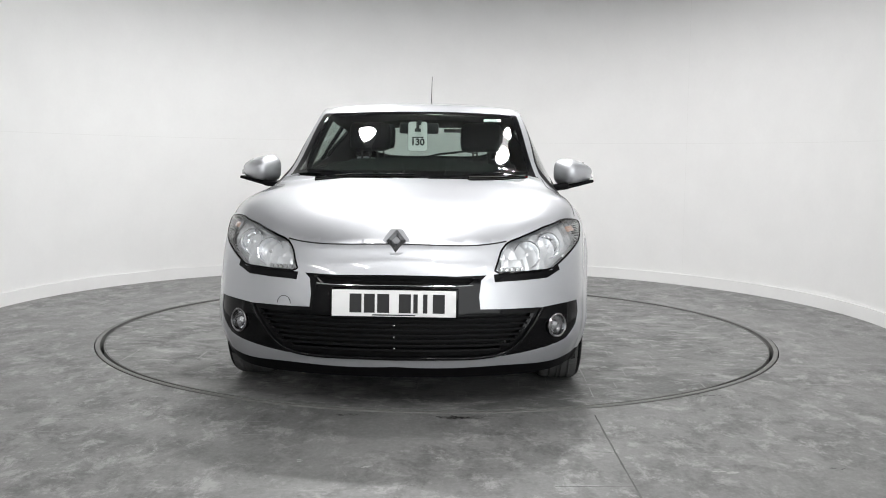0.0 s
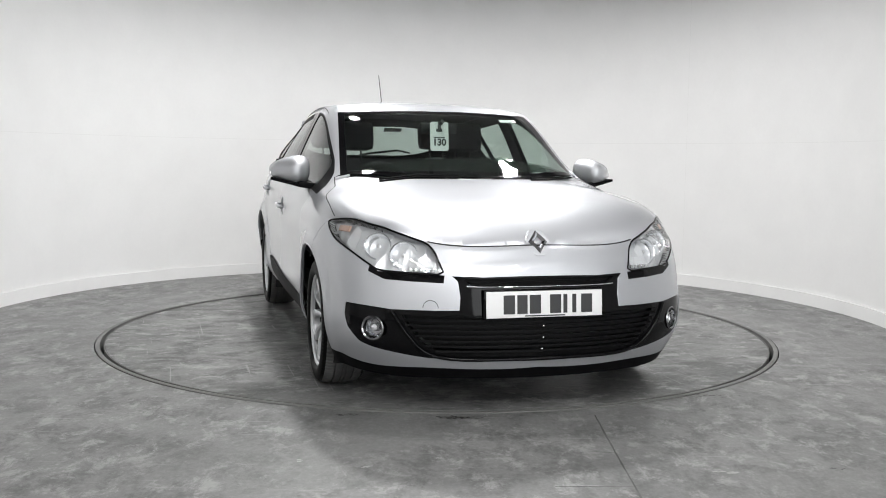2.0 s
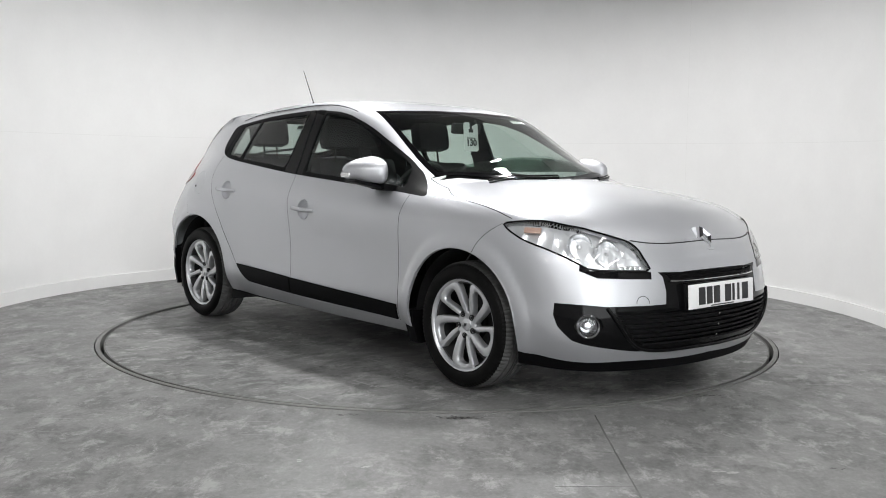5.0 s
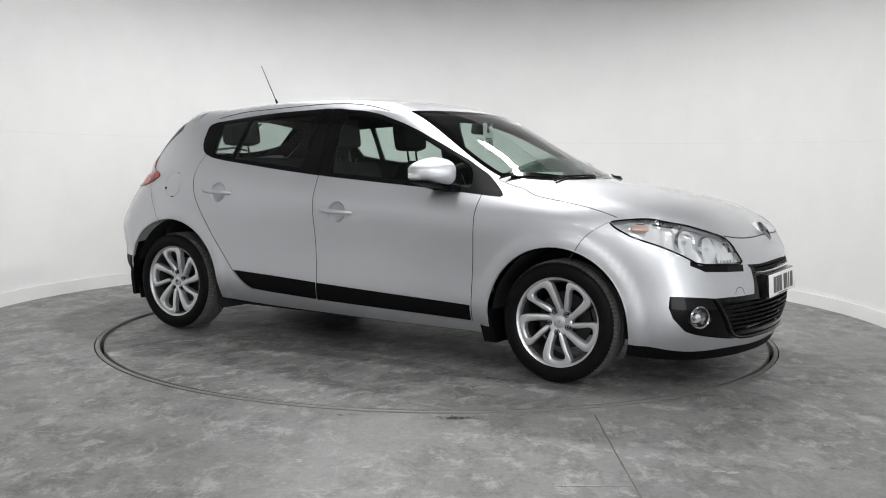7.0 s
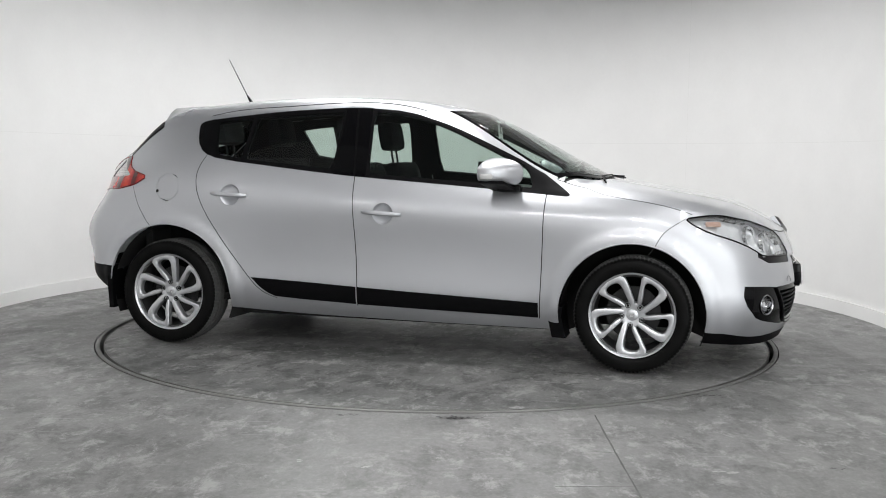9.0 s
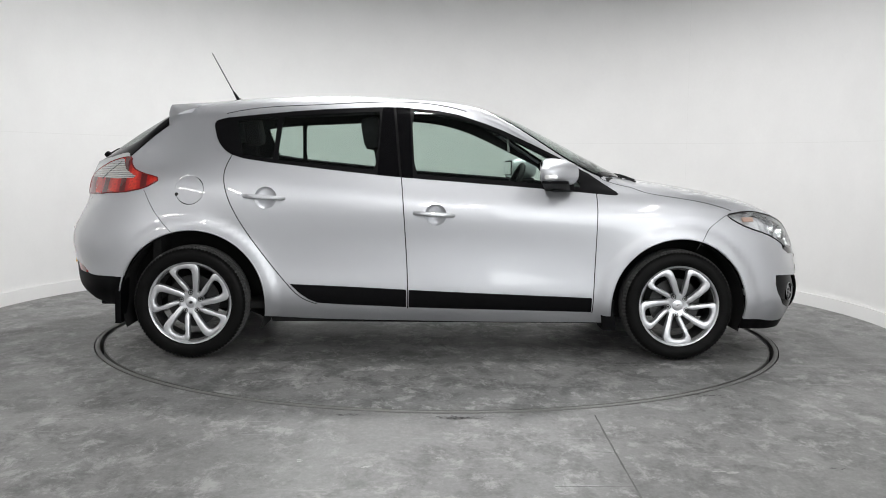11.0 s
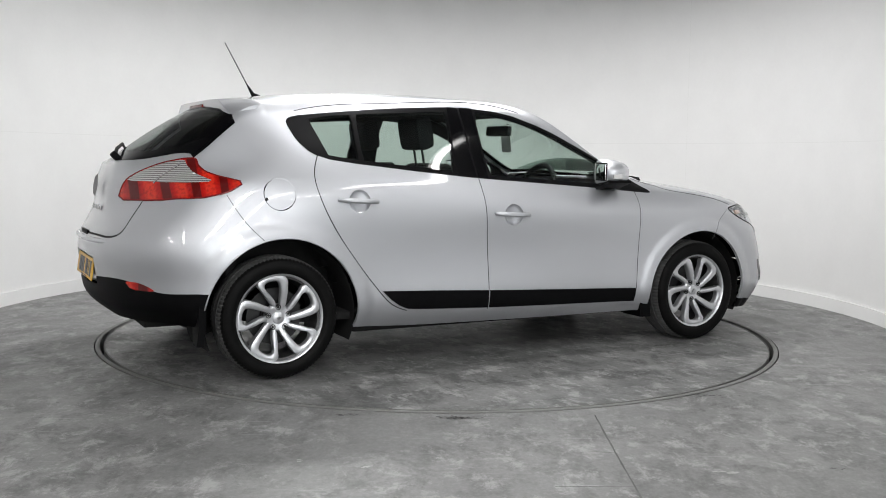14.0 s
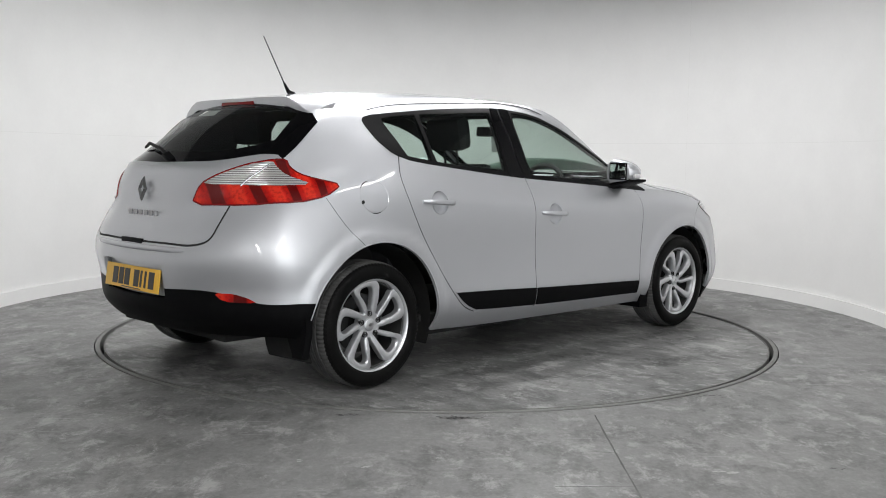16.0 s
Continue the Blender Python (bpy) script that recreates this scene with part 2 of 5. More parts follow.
def studio():
    tagged(arc_wall("wall_curved", WALL_R, WALL_R + 0.12, 0.0, WALL_H, M_WALL), "curved white painted studio wall with faint panel joints", "wall", kind="structure")
    tagged(arc_wall("baseboard", WALL_R - 0.018, WALL_R - 0.002, 0.0, 0.095, M_WALL), "low white plinth along the foot of the curved wall", "baseboard", kind="structure")
    bm = bmesh.new()
    # ground sheet with a round hole for the turntable
    n, hole = 160, 2.069
    inner = [bm.verts.new((hole * math.cos(2 * math.pi * i / n), hole * math.sin(2 * math.pi * i / n), 0)) for i in range(n)]
    mid = [bm.verts.new((3.6 * math.cos(2 * math.pi * i / n), 3.6 * math.sin(2 * math.pi * i / n), 0)) for i in range(n)]
    outer = []
    for i in range(n):
        c, s = math.cos(2 * math.pi * i / n), math.sin(2 * math.pi * i / n)
        k = 16 / max(abs(c), abs(s))
        outer.append(bm.verts.new((c * k, s * k, 0)))
    low = [bm.verts.new((v.co.x, v.co.y, -0.15)) for v in inner]
    for a, b in ((inner, mid), (mid, outer), (low, inner)):
        for i in range(n):
            bm.faces.new((a[i], b[i], b[(i + 1) % n], a[(i + 1) % n]))
    bm.faces.new([bm.verts.new((v.co.x, v.co.y, -0.15)) for v in inner])
    tagged(part("floor", bm, M_FLOOR, smooth=False), "smooth grey concrete floor with scuffs and stains", "floor", kind="structure")
    ring = part("turntable_frame", lathe([(2.062, -0.1), (2.062, 0.003), (2.058, 0.005), (2.042, 0.005), (2.038, 0.003), (2.038, -0.1)], 160), M_STEEL)
    tagged(ring, "flat steel ring set into the floor round the turntable", "floor ring", kind="structure")
    table = part("turntable", lathe([(0.0, 0.0), (1.2, 0.0), (2.006, 0.0), (2.011, -0.004), (2.011, -0.1), (0.0, -0.1)], 160), M_TABLE)
    tagged(table, "round concrete-topped car turntable flush with the floor", "turntable")
    part("rim_band", lathe([(2.011, 0.001), (2.016, 0.001), (2.016, -0.06), (2.011, -0.06)], 160, True), M_STEEL, table, "worn steel edge band of the turntable")
    # faint joints of the wall's boards
    for z in (1.243,):
        j = arc_wall("wall_joint", WALL_R - 0.0012, WALL_R + 0.01, z - 0.0015, z + 0.0015, M_JOINT)
        tagged(j, "faint level joint between wall boards", "joint", kind="structure")
    for a in (43.4,):
        j = arc_wall("wall_joint", WALL_R - 0.001, WALL_R + 0.01, 0.1, WALL_H, M_JOINT, a - 0.02, a + 0.02, 1)
        tagged(j, "faint upright joint between wall boards", "joint", kind="structure")
    # saw cuts, stains and flecks on the floor
    for pts, w in (([(.68, -2.068), (.675, -2.4), (.668, -3.1), (.65, -5.0)], .007), ([(.40, -2.995), (.667, -2.99)], .004), ([(.60, -2.60), (.672, -2.61)], .004)):
        bm = bmesh.new()
        out = [(x, y) for x, y in ribbon_xy(pts, w)]
        bm.faces.new([bm.verts.new((x, y, 0.0012)) for x, y in out])
        tagged(part("floor_joint", bm, M_CUT, smooth=False), "worn saw cut in the concrete floor", "joint", kind="structure")
    rnd = random.Random(5)
    for nm, lab, cx, cy, sx, sy, k, m in (("oil_stain", "small dark oily stain on the concrete floor", .10, -2.14, .075, .020, 44, M_STAIN), ("oil_stain", "small dark specks on the concrete floor", -.36, -2.11, .07, .014, 14, M_STAIN),
                                          ("oil_stain", "small dark smear on the concrete floor", 1.30, -1.70, .12, .03, 22, M_STAIN), ("oil_stain", "single dark speck on the concrete floor", -1.672, -1.953, .006, .004, 2, M_STAIN),
                                          ("oil_stain", "dark specks on the concrete floor", 1.44, -2.77, .03, .02, 3, M_STAIN), ("paint_fleck", "pale worn fleck on the concrete floor", -.501, -2.744, .016, .008, 4, M_FLECK),
                                          ("paint_fleck", "pale worn fleck on the concrete floor", .018, -2.693, .014, .008, 4, M_FLECK), ("paint_fleck", "pale worn fleck on the concrete floor", -.242, -2.807, .014, .008, 3, M_FLECK),
                                          ("paint_fleck", "pale scuffs on the concrete floor", 1.02, -2.83, .05, .012, 14, M_FLECK)):
        bm = bmesh.new()
        for i in range(k):
            x, y, r = cx + rnd.gauss(0, sx * .55), cy + rnd.gauss(0, sy * .6), rnd.uniform(.003, .011)
            r = min(r, sx * .8)
            n = 9
            bm.faces.new([bm.verts.new((x + r * rnd.uniform(.6, 1.5) * math.cos(2 * math.pi * j / n), y + .55 * r * rnd.uniform(.6, 1.4) * math.sin(2 * math.pi * j / n), 0.0012 + .0001 * i)) for j in range(n)])
        tagged(part(nm, bm, m, smooth=False), lab, "stain", kind="stuff")
    disc = lathe([(0.0, WALL_H), (WALL_R + .12, WALL_H), (WALL_R + .12, WALL_H + .08), (0.0, WALL_H + .08)], 96)
    tagged(part("ceiling_studio", disc, M_CEILING, m=pose(*WALL_C, 0)), "round grey-painted studio ceiling", "ceiling", kind="structure")
    # the hall behind the camera
    bm = box(bmesh.new(), -8, GATE_X[0], -12.2, -12, 0, 5)
    box(bm, GATE_X[1], 8, -12.2, -12, 0, 5)
    box(bm, GATE_X[0], GATE_X[1], -12.2, -12, GATE_H, 5)
    tagged(part("wall_back", bm, M_HALL, smooth=False), "pale painted hall wall with a wide gateway", "wall", kind="structure")
    tagged(part("backdrop", box(bmesh.new(), GATE_X[0] - 2, GATE_X[1] + 2, -13.2, -13.1, -.1, GATE_H + 1), M_DAY, smooth=False), "pale daylight outside the hall gateway", "daylight", kind="structure")
    for nm, b in (("wall_far", (-8, 8, 6, 6.2)), ("wall_left", (-8.2, -8, -12.2, 6.2)), ("wall_right", (8, 8.2, -12.2, 6.2))):
        tagged(part(nm, box(bmesh.new(), *b, 0, 5), M_HALL, smooth=False), "plain pale painted hall wall", "wall", kind="structure")
    tagged(part("ceiling", box(bmesh.new(), -8.2, 8.2, -12.2, 6.2, 5, 5.2), M_HALL, smooth=False), "plain pale hall ceiling", "ceiling", kind="structure")
    for p in LAMPS:
        pendant(*p[:3])
    for p in STRIPS:
        strip_lamp(*p[:3], 1.6, .055, 5.0 - p[2] if p[1] < -4 else WALL_H - p[2])
    for p in HALL_STRIPS:
        strip_lamp(*p[:3], 4.1, .13, .1)
    return table


TABLE = studio()


# ---- the car's body: a skin lofted through nine lines that run round it ----
def spline_matrix(k):
    """Natural cubic spline: second derivatives as a matrix on the values at the knots k."""
    n = len(k)
    a, b = np.zeros((n, n)), np.zeros((n, n))
    a[0, 0] = a[-1, -1] = 1
    for i in range(1, n - 1):
        h0, h1 = k[i] - k[i - 1], k[i + 1] - k[i]
        a[i, i - 1:i + 2] = h0, 2 * (h0 + h1), h1
        b[i, i - 1:i + 2] = 6 / h0, -6 / h0 - 6 / h1, 6 / h1
    return np.linalg.solve(a, b)


def spline_basis(k, x):
    """Weights of the knot values for a natural cubic spline at the places x."""
    k, x = np.asarray(k, float), np.asarray(x, float)
    s = spline_matrix(k)
    i = np.clip(np.searchsorted(k, x) - 1, 0, len(k) - 2)
    h = k[i + 1] - k[i]
    a, b = (k[i + 1] - x) / h, (x - k[i]) / h
    w = np.zeros((len(x), len(k)))
    r = np.arange(len(x))
    w[r, i] += a
    w[r, i + 1] += b
    return w + ((a ** 3 - a) * h * h / 6)[:, None] * s[i] + ((b ** 3 - b) * h * h / 6)[:, None] * s[i + 1]


# fifteen stations from the middle of the nose to the middle of the tail: x forward, y outward, z up
SILL = [(2.10, 0, .155), (2.035, .42, .155), (1.91, .65, .158), (1.80, .74, .165), (1.65, .80, .18), (1.3, .82, .20), (.88, .80, .205), (.3, .795, .205),
        (-.2, .795, .21), (-.8, .80, .225), (-1.2, .82, .25), (-1.5, .82, .26), (-1.78, .72, .285), (-1.93, .5, .285), (-1.99, 0, .275)]
LOWER = [(2.165, 0, .30), (2.105, .42, .30), (1.98, .685, .30), (1.86, .79, .30), (1.66, .843, .31), (1.3, .875, .31), (.88, .852, .30), (.3, .854, .30),
         (-.2, .854, .30), (-.8, .853, .32), (-1.2, .865, .34), (-1.5, .865, .36), (-1.82, .77, .365), (-1.98, .54, .355), (-2.08, 0, .35)]
BUMPER = [(2.168, 0, .47), (2.118, .42, .47), (1.985, .69, .46), (1.87, .795, .46), (1.66, .850, .46), (1.3, .886, .47), (.88, .860, .46), (.3, .861, .46),
          (-.2, .861, .46), (-.8, .861, .47), (-1.2, .88, .49), (-1.5, .878, .50), (-1.83, .78, .49), (-2.0, .54, .48), (-2.115, 0, .47)]
WAIST = [(2.136, 0, .635), (2.085, .42, .62), (1.95, .67, .64), (1.83, .785, .65), (1.63, .845, .67), (1.3, .880, .69), (.88, .865, .67), (.3, .862, .67),
         (-.2, .862, .68), (-.8, .864, .69), (-1.2, .875, .71), (-1.5, .865, .72), (-1.845, .775, .69), (-2.015, .55, .67), (-2.112, 0, .66)]
SHOULDER = [(2.121, 0, .669), (2.068, .42, .660), (1.92, .665, .71), (1.79, .765, .74), (1.60, .83, .77), (1.3, .86, .80), (.88, .852, .81), (.3, .857, .82),
            (-.2, .858, .84), (-.8, .855, .88), (-1.2, .848, .91), (-1.5, .80, .93), (-1.78, .70, .88), (-1.95, .5, .83), (-2.04, 0, .80)]
BELT = [(2.110, 0, .692), (2.054, .42, .688), (1.90, .655, .75), (1.775, .745, .785), (1.6, .80, .825), (1.3, .82, .865), (.88, .795, .905), (.3, .80, .955),
        (-.2, .80, .985), (-.8, .795, 1.045), (-1.2, .765, 1.09), (-1.47, .74, 1.04), (-1.73, .655, .98), (-1.93, .46, .93), (-2.02, 0, .92)]
PANE = [(2.100, 0, .712), (2.042, .42, .712), (1.885, .64, .775), (1.765, .725, .81), (1.6, .77, .85), (1.3, .785, .895), (.88, .745, .95), (.3, .694, 1.16),
        (-.2, .704, 1.19), (-.8, .70, 1.21), (-1.2, .665, 1.22), (-1.46, .65, 1.19), (-1.71, .625, 1.04), (-1.915, .43, 1.0), (-2.0, 0, .99)]
RAIL = [(2.088, 0, .728), (2.03, .42, .732), (1.88, .63, .79), (1.76, .70, .83), (1.6, .735, .87), (1.3, .735, .915), (.88, .688, .995), (.3, .602, 1.335),
        (-.2, .600, 1.40), (-.8, .588, 1.385), (-1.2, .565, 1.35), (-1.45, .575, 1.31), (-1.70, .60, 1.09), (-1.90, .40, 1.05), (-1.985, 0, 1.04)]
# the crease under the windows: a line close below the shoulder keeps the bend there tight
_eight = np.array([SILL, LOWER, BUMPER, WAIST, SHOULDER, BELT, PANE, RAIL], float)
_soft = np.einsum("j,jik->ik", spline_basis([0.0, 0.11, 0.26, 0.47, 0.62, 0.76, 0.93, 1.1], [0.587])[0], _eight)
SHOULDER = np.array(SHOULDER, float) + np.interp(np.arange(15), [4, 6, 10, 12], [0, 1, 1, 0])[:, None] * [0, .009, -.004]
_hard = np.array(SHOULDER) * 0.78 + np.array(WAIST) * 0.22 + np.array([0, .004, 0])
_mix = np.interp(np.arange(15), [4, 6, 10, 12], [0, 1, 1, 0])[:, None]
CREASE = _soft * (1 - _mix) + _hard * _mix
LEVELS = np.array([SILL, LOWER, BUMPER, WAIST, CREASE, SHOULDER, BELT, PANE, RAIL], float)
VK = np.array([0.0, 0.11, 0.26, 0.47, 0.587, 0.62, 0.76, 0.93, 1.1])


def mirrored_net(net):
    """The net with three stations of the far half added at both ends, so that it runs smoothly through the middle."""
    flip = np.array([1, -1, 1])
    return np.concatenate([net[:, 3:0:-1] * flip, net, net[:, -2:-5:-1] * flip], axis=1)


_w = LEVELS[3]
_u = np.concatenate([[0], np.cumsum(np.linalg.norm(np.diff(_w[:, :2], axis=0), axis=1))])
U_END = float(_u[-1])
UK = np.concatenate([-_u[3:0:-1], _u, 2 * U_END - _u[-2:-5:-1]])
NET = mirrored_net(LEVELS)


ARCH_F, ARCH_R = (1.315, .300, .373), (-1.305, .310, .386)


def skin(u, v):
    """Points of the body's skin, drawn out softly round the wheel arches."""
    wu, wv = spline_basis(UK, u), spline_basis(VK, v)
    p = np.einsum("nj,ni,jik->nk", wv, wu, NET)
    for cx, cz, r in (ARCH_F, ARCH_R):
        d = np.maximum(np.hypot(p[:, 0] - cx, p[:, 2] - cz) - r, 0)
        p[:, 1] += .012 * np.exp(-(d / .064) ** 4) * np.clip((p[:, 1] - .45) / .25, 0, 1)
    return p


def skin_normal(u, v):
    e = 1e-3
    du = skin(np.clip(u + e, 0 - .01, U_END + .01), v) - skin(u - e, v)
    dv = skin(u, v + e) - skin(u, v - e)
    n = np.cross(du, dv)
    return n / np.maximum(np.linalg.norm(n, axis=1, keepdims=True), 1e-12)


_gu, _gv = [g.ravel() for g in np.meshgrid(np.linspace(0, U_END, 420), np.linspace(0, 1.1, 110), indexing="ij")]
_gp = skin(_gu, _gv)


def near_skin(points):
    """Parameters of the skin's points nearest to points in space."""
    p = np.asarray(points, float)
    i = np.argmin(((_gp[None] - p[:, None]) ** 2).sum(2), axis=1)
    u, v = _gu[i].copy(), _gv[i].copy()
    for _ in range(5):
        q, e = skin(u, v), 1e-4
        a, b, d = (skin(u + e, v) - q) / e, (skin(u, v + e) - q) / e, p - q
        aa, bb, ab, ad, bd = [(x * y).sum(1) for x, y in ((a, a), (b, b), (a, b), (a, d), (b, d))]
        det = np.maximum(aa * bb - ab * ab, 1e-6)
        u = np.clip(u + np.clip((ad * bb - bd * ab) / det, -.03, .03), 0, U_END)
        v = np.clip(v + np.clip((bd * aa - ad * ab) / det, -.03, .03), 0, 1.1)
    return np.stack([u, v], 1)


def on_skin(points, view):
    """Parameters of the skin's points that show at (a, b) in a view: 'side' takes (x, z), 'nose' and 'tail' take (y, z)."""
    if view == "any":
        return near_skin(points)
    ax = [0, 2] if view == "side" else [1, 2]
    p = np.asarray(points, float)
    ok = {"side": _gp[:, 1] > 0.45, "nose": _gp[:, 0] > 1.5, "tail": _gp[:, 0] < -1.4}[view]
    g, gu, gv = _gp[ok][:, ax], _gu[ok], _gv[ok]
    i = np.argmin(((g[None] - p[:, None]) ** 2).sum(2), axis=1)
    u, v = gu[i].copy(), gv[i].copy()
    for _ in range(6):
        q = skin(u, v)[:, ax]
        e = 1e-4
        a, b = (skin(u + e, v)[:, ax] - q) / e, (skin(u, v + e)[:, ax] - q) / e
        d = p - q
        det = a[:, 0] * b[:, 1] - a[:, 1] * b[:, 0]
        det = np.where(np.abs(det) < 1e-3, 1e-3, det)
        u = np.clip(u + np.clip((d[:, 0] * b[:, 1] - d[:, 1] * b[:, 0]) / det, -.05, .05), 0, U_END)
        v = np.clip(v + np.clip((a[:, 0] * d[:, 1] - a[:, 1] * d[:, 0]) / det, -.05, .05), 0, 1.1)
    return np.stack([u, v], 1)


# the upper skin: bonnet, windscreen, roof and rear window over the plan (x, y)
_ru = np.linspace(0, U_END, 900)
_rail = skin(_ru, np.full(900, 1.1))
_ro = np.argsort(_rail[:, 0])
RAIL_X, RAIL_Y, RAIL_Z = _rail[_ro, 0], _rail[_ro, 1], _rail[_ro, 2]
HOOD = [(2.10, .720), (2.04, .762), (1.886, .845), (1.57, .922), (1.25, .975), (0.9, 1.01), (0.0, 1.05)]
SCREEN = [(1.6, .77), (1.07, 1.02), (.67, 1.225), (.25, 1.395), (0.0, 1.432), (-.37, 1.453), (-.75, 1.449), (-1.12, 1.428), (-1.5, 1.374), (-2.0, 1.27)]
BACK = [(-1.40, 1.41), (-1.5, 1.358), (-1.75, 1.215), (-2.0, 1.03)]


def line(ctrl, x):
    c = np.array(sorted(ctrl))
    return spline_basis(c[:, 0], x) @ c[:, 1]


def crown(x, y):
    xs = x + 0.22 * y ** 2
    z = np.maximum(line(HOOD, x), line(SCREEN, xs))
    return np.minimum(z, np.where(x < -1.2, line(BACK, np.minimum(x - 0.25 * y ** 2, -1.2)), 9))


def lid(x, y):
    """Height of the upper skin."""
    x, y = np.asarray(x, float), np.abs(np.asarray(y, float))
    yr, zr = np.maximum(np.interp(x, RAIL_X, RAIL_Y), 1e-3), np.interp(x, RAIL_X, RAIL_Z)
    f = np.clip(y / yr, 0, 1) ** 2.6
    return crown(x, y) - f * (crown(x, yr) - zr)


def lid_normal(x, y):
    e = 2e-3
    n = np.stack([-(lid(x + e, y) - lid(x - e, y)) / (2 * e), -(lid(x, y + e) - lid(x, y - e)) / (2 * e), np.ones(len(x))], 1)
    return n / np.linalg.norm(n, axis=1, keepdims=True)


# where the two skins meet their shading runs together
_rn = skin_normal(_ru, np.full(900, 1.1))[_ro] + lid_normal(RAIL_X * 0.9995, RAIL_Y * 0.985)
RAIL_N = _rn / np.linalg.norm(_rn, axis=1, keepdims=True)


def rail_normal(x, side):
    n = np.stack([np.interp(x, RAIL_X, RAIL_N[:, k]) for k in range(3)], 1)
    n[:, 1] *= side
    return n


def unit(n):
    return n / np.maximum(np.linalg.norm(n, axis=1, keepdims=True), 1e-9)


def lid_shade(x, y):
    d = np.clip(1 - (np.interp(x, RAIL_X, RAIL_Y) - np.abs(y)) / 0.12, 0, 1)[:, None]
    w = d * d * (3 - 2 * d) * np.clip((1.96 - x) / .1, 0, 1)[:, None]
    return unit(lid_normal(x, y) * (1 - w) + rail_normal(x, np.where(y < 0, -1, 1)) * w)


def skin_shade(u, v):
    d = np.clip(1 - (1.1 - v) / 0.1, 0, 1)[:, None]
    w = d * d * (3 - 2 * d) * np.clip((1.96 - skin(u, v)[:, :1]) / .1, 0, 1)
    return unit(skin_normal(u, v) * (1 - w) + rail_normal(skin(u, v)[:, 0], 1) * w)


def lid_point(x, y):
    return np.stack([x, y, lid(x, y)], 1)


# ---- cutting the skins into panels ----
from mathutils.geometry import delaunay_2d_cdt


def dense(poly, step, closed=True):
    """A line with points no further apart than step."""
    p = np.asarray(poly, float)
    q = np.concatenate([p, p[:1]]) if closed else p
    out = []
    for a, b in zip(q, q[1:]):
        k = max(1, int(math.ceil(np.linalg.norm(b - a) / step)))
        out += [a + (b - a) * i / k for i in range(k)]
    return np.array(out if closed else out + [q[-1]])


def rounded(poly, step=0.02, turns=2):
    """A closed outline with its corners cut smooth."""
    p = np.asarray(poly, float)
    for _ in range(turns):
        q = np.roll(p, -1, axis=0)
        p = np.stack([0.8 * p + 0.2 * q, 0.2 * p + 0.8 * q], 1).reshape(-1, p.shape[1])
    return dense(p, step)


def curve_through(pts, n=24):
    """A smooth open line through a few points."""
    p = np.asarray(pts, float)
    s = np.concatenate([[0], np.cumsum(np.linalg.norm(np.diff(p, axis=0), axis=1))])
    return spline_basis(s, np.linspace(0, s[-1], n)) @ p


def ribbon(path, width):
    """The outline of a thin band along an open line."""
    p = np.asarray(path, float)
    d = np.gradient(p, axis=0)
    n = np.stack([-d[:, 1], d[:, 0]], 1) / np.maximum(np.linalg.norm(d, axis=1, keepdims=True), 1e-9) * width / 2
    return np.concatenate([p + n, (p - n)[::-1]])


def inside(pts, poly):
    x, y = pts[:, 0], pts[:, 1]
    hit = np.zeros(len(pts), bool)
    for (x0, y0), (x1, y1) in zip(poly, np.roll(poly, -1, axis=0)):
        c = (y0 > y) != (y1 > y)
        if c.any():
            hit ^= c & (x < (x1 - x0) * (y - y0) / ((y1 - y0) or 1e-12) + x0)
    return hit


def cut(border, grid, regions, rest):
    """Triangles of the domain inside border, sorted by region: regions are (name, outline), the first that holds a triangle gets it."""
    pts, edges = [], []
    for poly in [border] + [r[1] for r in regions]:
        k = len(pts)
        pts += [tuple(p) for p in poly]
        edges += [(k + i, k + (i + 1) % len(poly)) for i in range(len(poly))]
    lines = np.array(pts)
    keep = grid[inside(grid, border)]
    # leave out grid points that crowd a line
    cell = {}
    for p in lines:
        cell.setdefault((int(p[0] / 0.03), int(p[1] / 0.03)), []).append(p)
    for p in keep:
        i, j = int(p[0] / 0.03), int(p[1] / 0.03)
        near = [q for a in (-1, 0, 1) for b in (-1, 0, 1) for q in cell.get((i + a, j + b), ())]
        if all((p[0] - q[0]) ** 2 + (p[1] - q[1]) ** 2 > 0.0001 for q in near):
            pts.append(tuple(p))
    co, _, tris, *_ = delaunay_2d_cdt([Vector(p) for p in pts], edges, [], 0, 1e-6)
    co = np.array([tuple(c) for c in co])
    tris = np.array([t for t in tris if len(t) == 3])
    mid = co[tris].mean(axis=1)
    who = np.full(len(tris), -2)
    who[inside(mid, border)] = -1
    for i in range(len(regions) - 1, -1, -1):
        hit = inside(mid, regions[i][1]) & (who > -2)
        who[hit & inside(mid, regions[i][2]) if len(regions[i]) > 2 else hit] = i
    out = {rest: tris[who == -1]}
    for i, (nm, *_) in enumerate(regions):
        t = tris[who == i]
        out[nm] = np.concatenate([out[nm], t]) if nm in out else t
    return co, out


